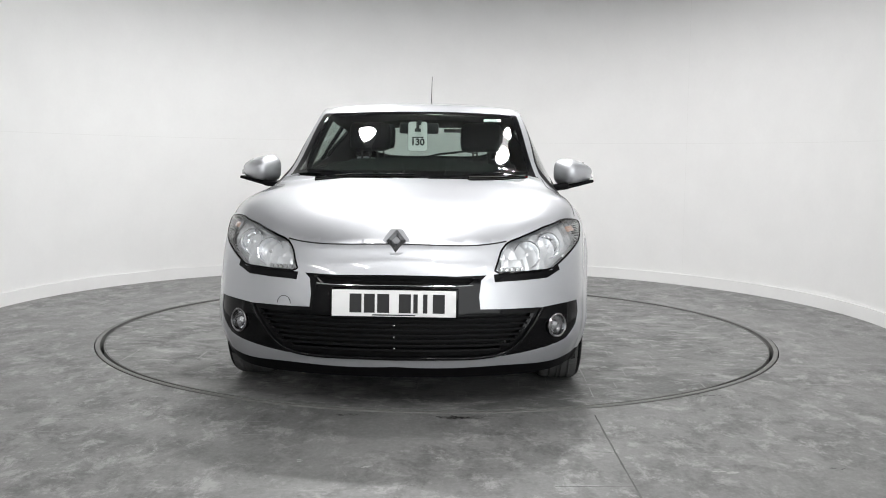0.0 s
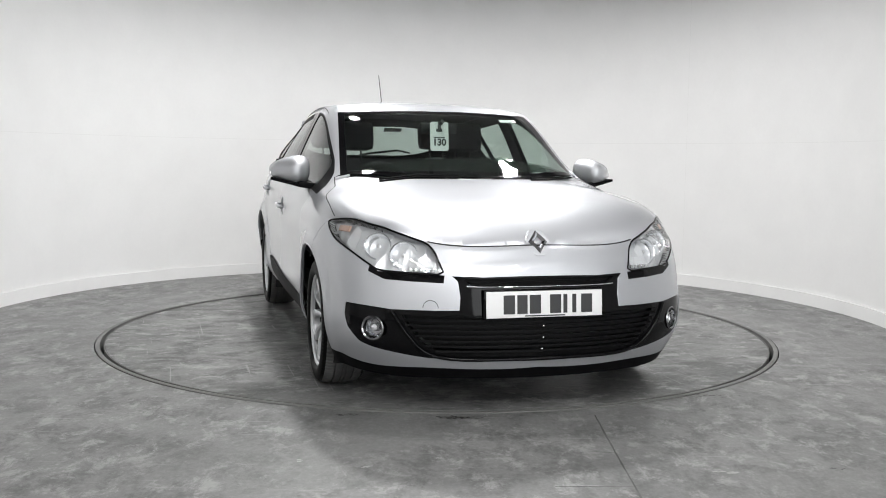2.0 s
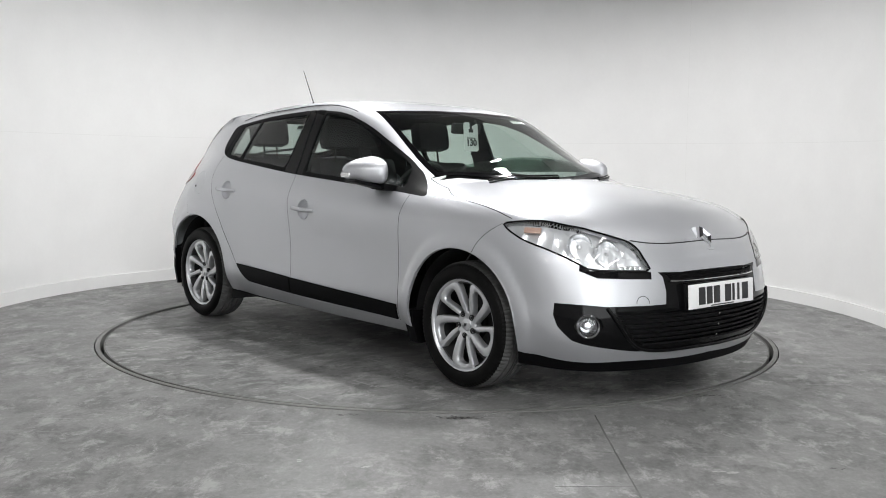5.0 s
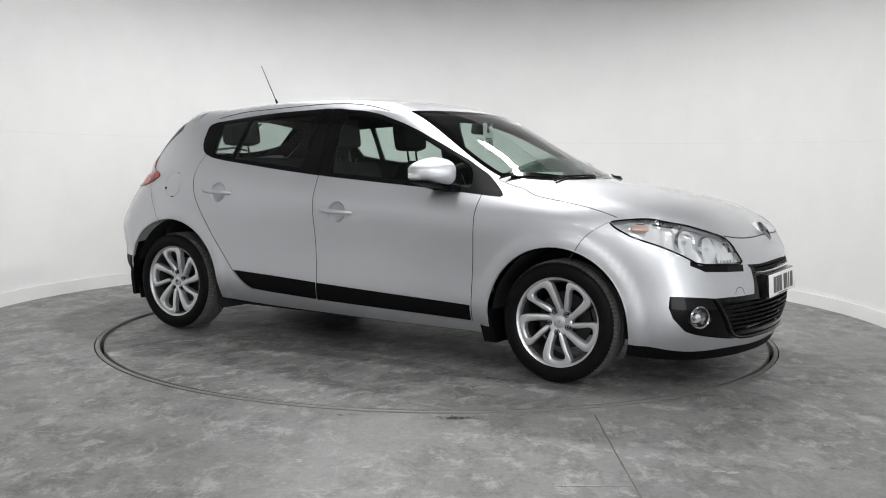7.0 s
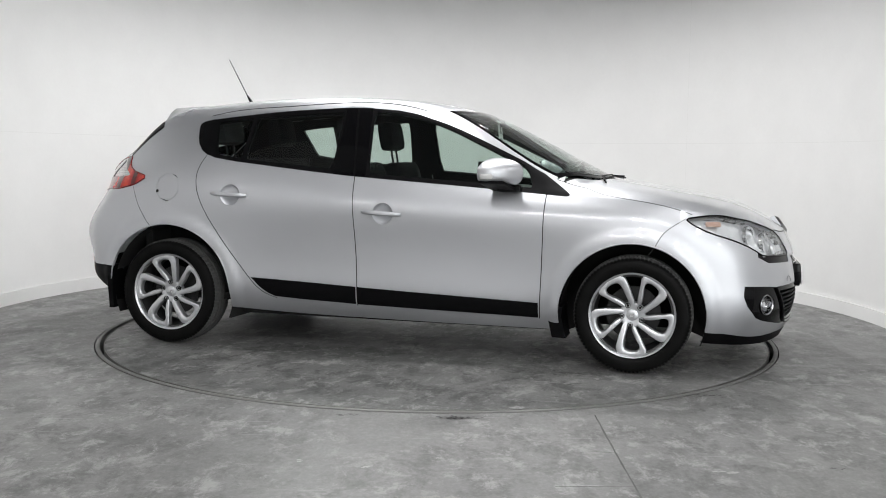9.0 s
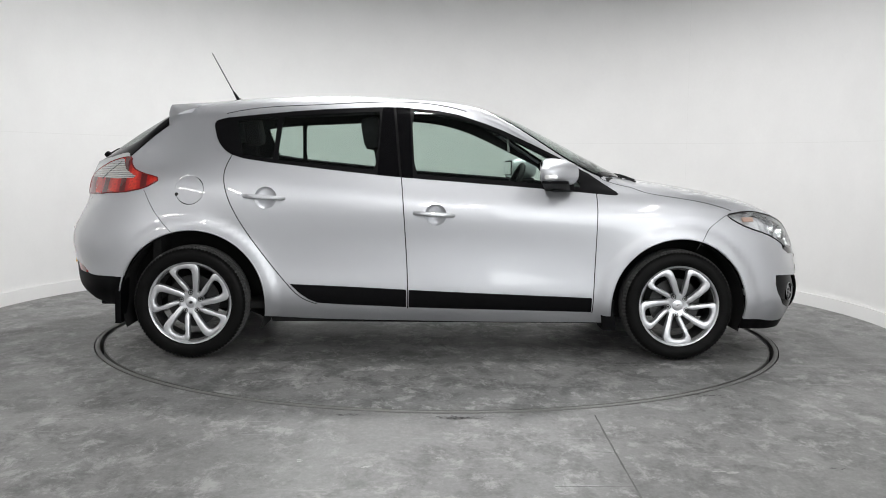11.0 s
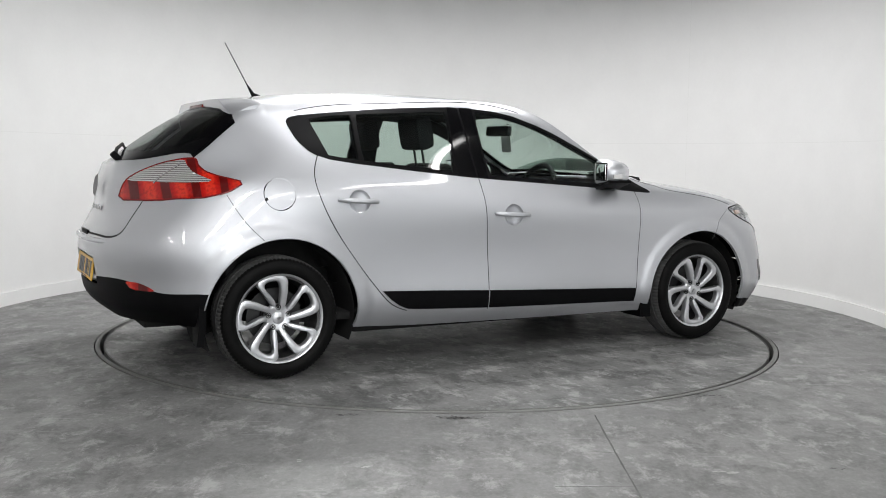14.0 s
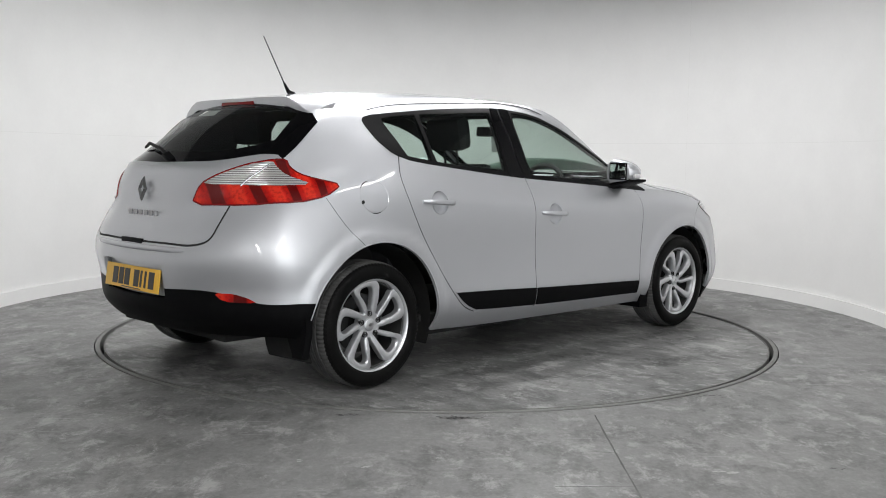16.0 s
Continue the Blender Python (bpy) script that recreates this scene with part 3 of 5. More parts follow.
def shell(co, tris, where, normal, both, mirror, depth=0.014, offset=0.0, edge=None):
    """A panel of sheet with its rim turned in. both: the two halves of the car in one; mirror: the far side's copy."""
    used = np.unique(tris)
    lut = {int(u): i for i, u in enumerate(used)}
    q = co[used]
    p, n = where(q[:, 0], q[:, 1]), normal(q[:, 0], q[:, 1])
    p = p + n * offset
    f = [[lut[int(i)] for i in t] for t in tris]
    a, b = p[f[0][0]], p[f[0][1]]
    score = 0.0
    for t in f[:: max(1, len(f) // 40)]:
        score += np.dot(np.cross(p[t[1]] - p[t[0]], p[t[2]] - p[t[0]]), n[t[0]])
    if score < 0:
        f = [t[::-1] for t in f]
    count = {}
    for t in f:
        for i, j in ((t[0], t[1]), (t[1], t[2]), (t[2], t[0])):
            if (j, i) in count:
                del count[(j, i)]
            else:
                count[(i, j)] = 1
    vs, ns, fs = list(p), list(n), list(f)
    rim = {}
    if depth:
        for i, j in count:
            if both and abs(p[i][1]) < 1e-4 and abs(p[j][1]) < 1e-4:
                continue
            for k in (i, j):
                if k not in rim:
                    rim[k] = len(vs)
                    vs.append(p[k] - n[k] * depth)
                    ns.append(n[k])
            fs.append([j, i, rim[i], rim[j]])
    vs, ns = np.array(vs), np.array(ns)
    flip = np.array([1, -1, 1])
    if both:
        k = len(vs)
        fs = fs + [[i + k for i in t][::-1] for t in fs]
        vs, ns = np.concatenate([vs, vs * flip]), np.concatenate([ns, ns * flip])
    elif mirror:
        vs, ns, fs = vs * flip, ns * flip, [t[::-1] for t in fs]
    return vs, fs, ns


def panel(name, co, tris, where, normal, material, parent, both=False, label="", depth=0.014, offset=0.0):
    """One panel, or the pair on both sides of the car."""
    made = []
    if len(tris) == 0:
        return made
    for mirror in ((False,) if both else (False, True)):
        vs, fs, ns = shell(co, tris, where, normal, both, mirror, depth, offset)
        made.append(put(name, mesh_of(name, vs, fs, material, True, ns), parent, label))
    return made


CAR = tagged(new("hatchback_car"), "silver five-door hatchback parked on the turntable, clean and glossy", "car")

BELT_LINE = [(-1.2, 1.105), (-1.02, 1.072), (-.49, 1.014), (-.2, .987), (.51, .939), (.92, .905)]
TOP_LINE = [(-1.2, 1.285), (-1.13, 1.303), (-.69, 1.348), (-.25, 1.371), (.06, 1.348), (.32, 1.266), (.57, 1.152), (.80, 1.04), (.93, .945)]


def belt(x):
    return float(line(BELT_LINE, [x])[0])


def eave(x):
    return float(line(TOP_LINE, [x])[0])


def ring_xz(c, a0=0, a1=360, n=60):
    return [(c[0] + c[2] * math.cos(radians(a)), c[1] + c[2] * math.sin(radians(a))) for a in np.linspace(a0, a1, n, endpoint=a1 - a0 < 360)]


def side_line(pts, n=24):
    return on_skin(curve_through(pts, n), "side")


def pane_outline(x0b, x0t, x1b, x1t, lo=0.024, hi=0.028):
    """A side pane between two leaning edges, given by their x at the belt and at the eaves."""
    low = [(x, belt(x) + lo) for x in np.linspace(x0b, x1b, 14)]
    top = [(x, eave(x) - hi) for x in np.linspace(x1t, x0t, 14)]
    return low + top


# ---- the car's panels ----
M_RED = mat("red_lamp_plastic", (0.40, 0.006, 0.004), 0.18, 0.0, 0.5, 0.25)
M_BRAKE = mat("dark_red_plastic", (0.16, 0.004, 0.004), 0.2, 0.0, 0.0, 0.3)
M_RIBBED = mat("ribbed_clear_plastic", (0.56, 0.54, 0.535), 0.12, 0.5, 1.0)
M_AMBER = mat("amber_lens", (0.50, 0.33, 0.26), 0.15, 0.0, 1.0)
M_REFLECTOR = mat("lamp_reflector", (0.88, 0.89, 0.90), 0.10, 0.9)
M_LAMP_BASE = mat("lamp_inner_silver", (0.80, 0.81, 0.82), 0.20, 0.45, 0.6)
M_LINER = grainy(mat("wheel_arch_felt", (0.010, 0.010, 0.010), 0.95), 200, 0.7, 1.3, 0.2)
M_FRIT = mat("black_ceramic_edge", (0.003, 0.003, 0.0035), 0.08, 0.0, 0.0, 0.08)
M_WHITE = grainy(mat("white_card", (0.78, 0.78, 0.78), 0.5), 80, 0.97, 1.02, 0.02)
M_YELLOW = grainy(mat("yellow_plate", (0.72, 0.42, 0.04), 0.4), 80, 0.95, 1.03, 0.02)
M_INK = mat("black_ink", (0.012, 0.012, 0.013), 0.4)
M_MIRROR = mat("mirror_glass", (0.85, 0.86, 0.87), 0.02, 1.0)
M_DISC = grainy(mat("brake_steel", (0.045, 0.045, 0.045), 0.45, 0.8), 90, 0.8, 1.2, 0.1)
# the rim's silver again, with the shade inside the barrel put into its colour
M_BARREL = grainy(mat("shaded_alloy", (0.07, 0.07, 0.07), 0.5, 0.7), 90, 0.8, 1.2, 0.05)
M_SMOKE = mat("dark_chrome", (0.32, 0.32, 0.33), 0.12, 1.0)
M_TREAD = grainy(mat("dusty_tread_rubber", (0.075, 0.075, 0.074), 0.75, spec=0.3), 120, 0.7, 1.4, 0.2)
M_SIGNAL = mat("clear_signal_lens", (0.7, 0.7, 0.7), 0.1, 0.5, 1.0)


def ribs(m, scale, depth):
    """Fine level ribs moulded into a lamp's cover."""
    n = N(m)
    w = n.node("ShaderNodeTexWave", Scale=scale, Distortion=0.0)
    w.bands_direction = "Z"
    n.link(n.coords(), w.inputs["Vector"])
    n.bump(w.outputs["Fac"], 0.6, depth)
    n.link(n.ramp(w.outputs["Fac"], [(0.15, (0.16, 0.15, 0.15)), (0.55, (0.62, 0.61, 0.61))]), n.b.inputs["Base Color"])


def facets(m, scale, depth):
    """Fluted facets pressed into a reflector."""
    n = N(m)
    v = n.node("ShaderNodeTexVoronoi", Scale=scale)
    mp = n.node("ShaderNodeMapping", Scale=(1.0, 1.0, 0.35))
    n.link(n.coords(), mp.inputs[0])
    n.link(mp.outputs[0], v.inputs["Vector"])
    n.bump(v.outputs["Distance"], 0.8, depth)


facets(M_REFLECTOR, 30.0, 0.003)
facets(M_LAMP_BASE, 18.0, 0.02)
ribs(M_RIBBED, 32.0, 0.002)


def lamp_cells(m):
    """Reflector cells that show through the red cover, some deep and some bright."""
    n = N(m)
    w = n.node("ShaderNodeTexWave", Scale=2.6, Distortion=0.25)
    w.bands_direction = "X"
    n.link(n.coords(), w.inputs["Vector"])
    c = n.ramp(w.outputs["Fac"], [(0.15, (0.09, 0.001, 0.001)), (0.24, (0.34, 0.004, 0.002)), (0.62, (0.46, 0.008, 0.004)), (0.82, (0.62, 0.024, 0.010))])
    fine = n.noise(60, 2)
    c = n.mix(n.ramp(fine, [(0.45, 0.0), (0.7, 0.5)]), c, (0.09, 0.002, 0.002))
    n.link(c, n.b.inputs["Base Color"])


lamp_cells(M_RED)

HEADLAMP = [(1.566, .823, .803), (1.656, .788, .817), (1.744, .728, .819), (1.819, .687, .806), (1.90, .613, .786), (1.96, .545, .757), (2.006, .472, .73), (2.036, .445, .696),
            (2.055, .437, .665), (2.093, .417, .606), (2.041, .54, .609), (1.957, .673, .615), (1.924, .704, .638), (1.832, .767, .687), (1.691, .818, .733), (1.604, .827, .774)]
LAMP_FOOT = [(2.093, .417, .604), (2.104, .423, .572), (2.051, .543, .575), (1.984, .653, .58), (1.925, .71, .61), (1.924, .704, .634), (1.957, .673, .612), (2.041, .54, .606)]
MASK = [(2.152, 0, .602), (2.136, .258, .598), (2.105, .388, .602), (2.119, .366, .581), (2.142, .36, .516), (2.149, .366, .461), (2.113, .466, .459), (2.028, .63, .458),
        (1.865, .797, .472), (1.862, .80, .42), (1.88, .79, .37), (1.92, .74, .31), (1.963, .703, .287), (2.024, .606, .264), (2.075, .481, .243), (2.138, .234, .238), (2.162, 0, .24)]
SLOT = [(0, .600), (.30, .595), (.345, .590), (.31, .562), (.14, .555), (0, .553)]
GRILLE = [(0, .425), (.40, .432), (.598, .437), (.585, .41), (.548, .355), (.505, .305), (.462, .276), (.40, .262), (0, .256)]
LIP = [(2.13, 0, .203), (2.09, .28, .203), (2.031, .507, .205), (1.879, .712, .212), (1.784, .787, .226), (1.68, .815, .24)]
TAIL_LAMP = [(-1.991, .360, .867), (-1.957, .385, .963), (-1.904, .441, 1.007), (-1.808, .520, 1.053), (-1.712, .599, 1.076), (-1.668, .635, 1.076), (-1.665, .654, 1.042),
             (-1.639, .693, 1.012), (-1.581, .741, .988), (-1.475, .79, .962), (-1.561, .793, .914), (-1.690, .755, .882), (-1.865, .61, .871)]
TAIL_CLEAR = [(-1.962, .388, .958), (-1.902, .445, 1.004), (-1.806, .523, 1.049), (-1.718, .601, 1.071), (-1.711, .624, 1.041), (-1.690, .664, 1.005), (-1.604, .752, .962), (-1.753, .659, .955)]
GATE_SEAM = [(-1.915, .545, .872), (-1.962, .53, .765), (-1.985, .515, .71), (-2.01, .47, .688), (-2.061, .32, .686), (-2.085, .15, .688), (-2.09, 0, .69)]
REAR_BLACK = [(-2.10, 0, .487), (-2.085, .287, .487), (-1.998, .545, .491), (-1.945, .64, .474), (-1.893, .721, .450), (-1.77, .81, .444), (-1.60, .86, .444)]
REFLECTOR = [(-1.998, .545, .486), (-1.951, .636, .487), (-1.916, .690, .470), (-1.888, .725, .449), (-1.977, .587, .449)]
HOOD_SEAM = [(.905, .662, .995), (1.06, .71, .945), (1.142, .759, .917), (1.208, .779, .904), (1.437, .80, .869), (1.60, .803, .826)]
FENDER_SEAM = [(1.395, .62), (1.428, .667), (1.458, .72), (1.506, .763), (1.568, .802)]
DOOR_FRONT = [(.862, .925), (.857, .75), (.854, .6), (.847, .35), (.845, .262)]
DOOR_MID = [(-.197, 1.0), (-.172, .66), (-.158, .39), (-.157, .282)]
DOOR_REAR = [(-1.10, 1.10), (-1.135, 1.01), (-1.126, .915), (-1.09, .82), (-.95, .6), (-.80, .41), (-.72, .335), (-.64, .302)]
DOOR_FOOT = [(-.64, .302), (-.157, .284), (.845, .262)]
QUARTER_SEAM = [(-1.566, .905), (-1.491, .777), (-1.395, .675)]
DLO = [(-1.222, 1.262), (-1.205, 1.285), (-1.13, 1.303), (-.69, 1.348), (-.25, 1.371), (.06, 1.348), (.32, 1.266), (.57, 1.152), (.80, 1.04), (.90, .97), (.985, .912), (.975, .90), (.92, .903),
       (.51, .937), (-.2, .985), (-.49, 1.012), (-1.02, 1.070), (-1.13, 1.105), (-1.19, 1.17)]


HANDLES = [(-.020, .793), (-.921, .875)]


def ell(cy, cz, ry, rz, n=36):
    return [(cy + ry * math.cos(2 * math.pi * i / n), cz + rz * math.sin(2 * math.pi * i / n)) for i in range(n)]


def build_body():
    step = 0.024
    grid = np.stack([g.ravel() for g in np.meshgrid(np.arange(0.012, U_END, step), np.arange(0.012, 1.1, step), indexing="ij")], 1)
    border = dense([(0, 0), (U_END, 0), (U_END, 1.1), (0, 1.1)], step)

    def any_poly(p, smooth=True):
        q = np.asarray(p, float)
        return near_skin(rounded(q, 0.02, 1) if smooth else dense(q, 0.02))

    def side_poly(p, smooth=False):
        return on_skin(rounded(p, 0.02, 1) if smooth else dense(p, 0.02), "side")

    def seam(uv, w=0.0055):
        return ribbon(uv, w)

    s_hood = near_skin(curve_through(HOOD_SEAM, 36))
    s_fender = on_skin(curve_through(FENDER_SEAM, 14), "side")
    s_front = on_skin(curve_through(DOOR_FRONT, 30), "side")
    s_mid = on_skin(curve_through(DOOR_MID, 30), "side")
    s_rear = on_skin(curve_through(DOOR_REAR, 44), "side")
    s_foot = on_skin(curve_through(DOOR_FOOT, 60), "side")
    s_gate = near_skin(curve_through(GATE_SEAM, 40))
    s_quarter = on_skin(curve_through(QUARTER_SEAM, 14), "side")
    s_lip = near_skin(curve_through(LIP, 40))
    s_black = near_skin(curve_through(REAR_BLACK, 40))
    ux = lambda x, z=0.6: on_skin([(x, z)], "side")[0, 0]
    flap = side_poly(ring_xz((-1.318, .909, .074)))
    flap_rim = side_poly(ring_xz((-1.318, .909, .079)))
    strip_f = side_poly([(-.152, .386), (.35, .366), (.838, .347), (.838, .272), (.35, .283), (-.152, .294)])
    strip_r = side_poly([(-.165, .387), (-.45, .400), (-.785, .413), (-.735, .365), (-.69, .335), (-.64, .315), (-.5, .307), (-.165, .295)])
    nose = lambda p: on_skin(dense(p, 0.02), "nose")
    end = U_END
    dlo = side_poly(DLO, True)
    lamp = any_poly(HEADLAMP)
    corner = near_skin(curve_through([(-1.685, .630, 1.082), (-1.62, .630, 1.125), (-1.54, .618, 1.19), (-1.47, .607, 1.25)], 16))
    reg = [
        ("arch", side_poly(ring_xz(ARCH_F))), ("arch", side_poly(ring_xz(ARCH_R))),
        ("slot", nose(SLOT)), ("grille", nose(GRILLE)), ("fog_hole", nose(ell(.698, .372, .052, .047))),
        ("headlamp", lamp), ("plate_recess", on_skin(dense([(0, .436), (.275, .440), (.283, .585), (.26, .595), (0, .597)], .02), "tail")),("lamp_foot", any_poly(LAMP_FOOT, False)), ("mask", any_poly(MASK, False)),
        ("lip", np.concatenate([s_lip, [(s_lip[-1, 0] + .1, 0), (0, 0)]])),
        ("pane_front", side_poly(pane_outline(-.125, -.142, .79, .745, .024, .022), True)), ("pane_rear", side_poly(pane_outline(-.862, -.848, -.335, -.312), True)),
        ("pane_quarter", side_poly(pane_outline(-1.045, -1.10, -.885, -.872), True)),
        ("pillar_mid", side_poly([(-.325, .99), (-.302, 1.375), (-.244, 1.375), (-.205, .98)]), dlo), ("pillar_fore", side_poly([(-.192, .98), (-.230, 1.375), (-.152, 1.372), (-.135, .976)]), dlo),
        ("quarter_trim", side_poly([(-1.3, 1.0), (-1.3, 1.33), (-1.135, 1.33), (-1.085, 1.0)]), dlo),
        ("dlo", dlo),
        ("clear_lamp", any_poly(TAIL_CLEAR)), ("tail_lamp", any_poly(TAIL_LAMP)),
        ("rear_corner", np.concatenate([corner, np.stack([corner[::-1, 0] + .02, np.full(len(corner), 1.1)], 1)])),
        ("reflector", any_poly(REFLECTOR)),
        ("strip_f", strip_f), ("strip_r", strip_r),
        *[("cup" + str(i), side_poly(ring_xz((hx + .008, hz - .003, .058)))) for i, (hx, hz) in enumerate(HANDLES)],
        ("flap", flap), ("gap", flap_rim),
        ("gap", seam(np.concatenate([lamp, lamp[:2]]), .007)), ("gap", np.array([(0, 1.066), (near_skin([(2.008, .469, .728)])[0, 0], 1.072), (near_skin([(2.008, .469, .728)])[0, 0], 1.1), (0, 1.1)])), ("gap", seam(s_hood)), ("gap", seam(s_fender, .004)), ("gap", seam(s_front)), ("gap", seam(s_mid)), ("gap", seam(s_rear)), ("gap", seam(s_foot, .006)), ("gap", seam(s_gate, .010)),
        ("gap", seam(s_quarter, .003)),
        ("valance", np.concatenate([s_black, [(s_black[-1, 0], 0), (end, 0), (end, s_black[0, 1])]])),
        ("bonnet_side", np.concatenate([s_hood, [(s_hood[-1, 0], 1.1), (s_hood[0, 0], 1.1)]])),
        ("front_bumper", np.concatenate([[(0, 0), (ux(1.32, .3), 0)], s_fender, [(s_fender[-1, 0], 1.1), (0, 1.1)]])),
        ("tailgate", np.concatenate([s_gate, [(end, 1.1), (near_skin([(-1.70, .60, 1.09)])[0, 0], 1.1), tuple(near_skin([(-1.69, .61, 1.06)])[0]), tuple(near_skin([(-1.87, .56, .90)])[0])]])),
        ("rear_bumper", np.concatenate([s_quarter, [(ux(-1.34, .35), 0), (end, 0), (end, .62)], near_skin([(-1.86, .58, .91), (-1.69, .74, .92)])])),
        ("front_door", np.concatenate([s_front, on_skin([(x, .262 + (.845 - x) * .022) for x in (.6, .2, -.1)], "side"), s_mid[::-1], on_skin([(-.1, 1.03), (.4, 1.0), (.86, .97)], "side")])),
        ("rear_door", np.concatenate([s_mid, on_skin([(-.3, .290), (-.5, .297)], "side"), s_rear[::-1], on_skin([(-.9, 1.13), (-.5, 1.09), (-.2, 1.05)], "side")])),
        ("front_fender", np.concatenate([s_front[::-1], on_skin([(.93, .93)], "side"), [(ux(.93, .95), 1.1), (ux(1.72), 1.1), (ux(1.72), 0), (s_front[-1, 0], 0)]])),
    ]
    fine = [on_skin(ring_xz((hx + .008, hz - .003, .058 * f), n=k), "side") for hx, hz in HANDLES for f, k in ((.1, 4), (.3, 10), (.5, 16), (.7, 22))]
    grid = np.concatenate([grid] + fine)
    reg = [(r[0], dense(r[1], step), *r[2:]) for r in reg]
    co, out = cut(border, grid, reg, "body")
    P = lambda nm, key, m, **k: panel(nm, co, out[key], skin, skin_shade, m, CAR, **k)
    P("body_shell", "body", M_PAINT, both=True, label="silver body shell with sills, pillars and rear wings")
    P("front_wing", "front_fender", M_PAINT)
    doors = P("front_door", "front_door", M_PAINT)
    rdoors = P("rear_door", "rear_door", M_PAINT)
    P("bonnet_flank", "bonnet_side", M_PAINT)
    P("front_bumper", "front_bumper", M_PAINT, both=True)
    gate = P("tailgate", "tailgate", M_PAINT, both=True)
    P("rear_bumper", "rear_bumper", M_PAINT, both=True)
    P("fuel_flap", "flap", M_PAINT)

    def hollow(u, v):
        """The skin pressed in to a round dish behind each handle."""
        p = skin(u, v)
        d = np.min([np.hypot(p[:, 0] - hx - .008, p[:, 2] - hz + .003) for hx, hz in HANDLES], axis=0) / .058
        p[:, 1] -= .024 * np.sqrt(np.clip(1 - d ** 2, 0, 1))
        return p

    def hollow_normal(u, v):
        e = 2e-3
        n = np.cross(hollow(u + e, v) - hollow(u - e, v), hollow(u, v + e) - hollow(u, v - e))
        return unit(n)

    for key, pair in (("cup0", doors), ("cup1", rdoors)):
        for mirror, door in zip((False, True), pair):
            vs, fs, ns = shell(co, out[key], hollow, hollow_normal, False, mirror, 0)
            put("handle_cup", mesh_of("handle_cup", vs, fs, M_PAINT, True, ns), door)
    P("bumper_mask", "mask", M_GLOSS, both=True, label="gloss black bumper centre round the grilles", offset=-0.004, depth=.03)
    P("front_lip", "lip", M_PLASTIC, both=True, label="black plastic chin spoiler")
    P("rear_valance", "valance", M_PLASTIC, both=True, label="black plastic lower rear bumper")
    P("plate_recess", "plate_recess", M_PAINT, both=True, offset=-.035, depth=0)
    P("lamp_foot_trim", "lamp_foot", M_GLOSS, offset=-0.004)
    P("side_window", "pane_front", M_GLASS, depth=0, offset=-0.003)
    P("side_window", "pane_rear", M_GLASS, depth=0, offset=-0.003)
    P("side_window", "pane_quarter", M_GLASS, depth=0, offset=-0.003)
    P("door_pillar", "pillar_mid", M_GLOSS, depth=.01, offset=.001, label="satin black door pillar cover")
    P("door_pillar", "pillar_fore", M_GLOSS, depth=.01, offset=.001, label="satin black door pillar cover")
    P("quarter_trim", "quarter_trim", M_PLASTIC, depth=.012, offset=.002)
    P("window_seal", "dlo", M_PLASTIC, depth=.02, label="black window surround")
    P("door_moulding", "strip_f", M_PLASTIC, offset=.009, depth=.016, label="black plastic door rubbing strip")
    P("door_moulding", "strip_r", M_PLASTIC, offset=.009, depth=.016, label="black plastic door rubbing strip")
    P("rear_window_corner", "rear_corner", M_FRIT, depth=.004, offset=.001, label="black glass edge of the rear window")
    P("rear_reflector", "reflector", M_RED, offset=.001)
    tails = P("tail_lamp", "tail_lamp", M_RED, offset=.003, depth=.03, label="red tail lamp cover")
    for mirror, ob in zip((False, True), tails):
        vs, fs, ns = shell(co, out["clear_lamp"], skin, skin_shade, False, mirror, .03, .0035)
        put("clear_cover", mesh_of("clear_cover", vs, fs, M_RIBBED, True, ns), ob, "clear ribbed upper lamp cover")
    # headlamps: a clear cover over a bowl of reflectors
    lamps = P("headlamp", "headlamp", M_CLEAR, offset=.001, depth=.0, label="clear headlamp with chromed reflectors")
    for mirror, ob in zip((False, True), lamps):
        ob.visible_shadow = False
        s = -1 if mirror else 1
        vs, fs, ns = shell(co, out["headlamp"], skin, skin_shade, False, mirror, -.038, -.040)
        put("lamp_housing", mesh_of("lamp_housing", vs, fs, M_LAMP_BASE, True, ns), ob)
        for (x, y, z, r, yaw) in ((1.962, .563, .677, .056, 12), (1.888, .660, .712, .054, 22)):
            bowl = [(r * math.sin(a), r * .8 * (1 - math.cos(a)) - r * .8) for a in np.linspace(0.0, 1.5, 9)] + [(r + .005, .0), (r + .005, -.02)]
            b = part("reflector_bowl", lathe(bowl, 36), M_REFLECTOR, ob, m=pose(x, s * y, z, 0, 82, s * yaw))
            bulb = [(0, .0), (.008, -.002), (.011, -.012), (.009, -.04), (.006, -.045)]
            part("bulb", lathe(bulb, 16), M_SIGNAL, ob, m=pose(x, s * y, z, 0, 82, s * yaw))
        def behind(x, y, z, depth):
            """Where a lamp's inner part sits behind its cover, turned as the cover is."""
            q = near_skin([(x, y, z)])
            n = Vector(skin_normal(q[:, 0], q[:, 1])[0] * [1, s, 1])
            side = Vector((0, 0, 1)).cross(n).normalized()
            m = Matrix((n, side, n.cross(side))).transposed().to_4x4()
            return Matrix.Translation(Vector(skin(q[:, 0], q[:, 1])[0] * [1, s, 1]) - n * depth) @ m

        bm = bmesh.new()
        box(bm, -.006, .006, -.040, .040, -.014, .014, .006)
        part("turn_signal", bm, M_AMBER, ob, "amber turn signal", m=behind(1.70, .765, .772, .018))
        bm = bmesh.new()
        box(bm, -.008, .006, -.055, .055, -.024, .020, .006)
        part("side_light", bm, M_LAMP_BASE, ob, "bright silver block of the side light", m=behind(2.035, .50, .645, .022))
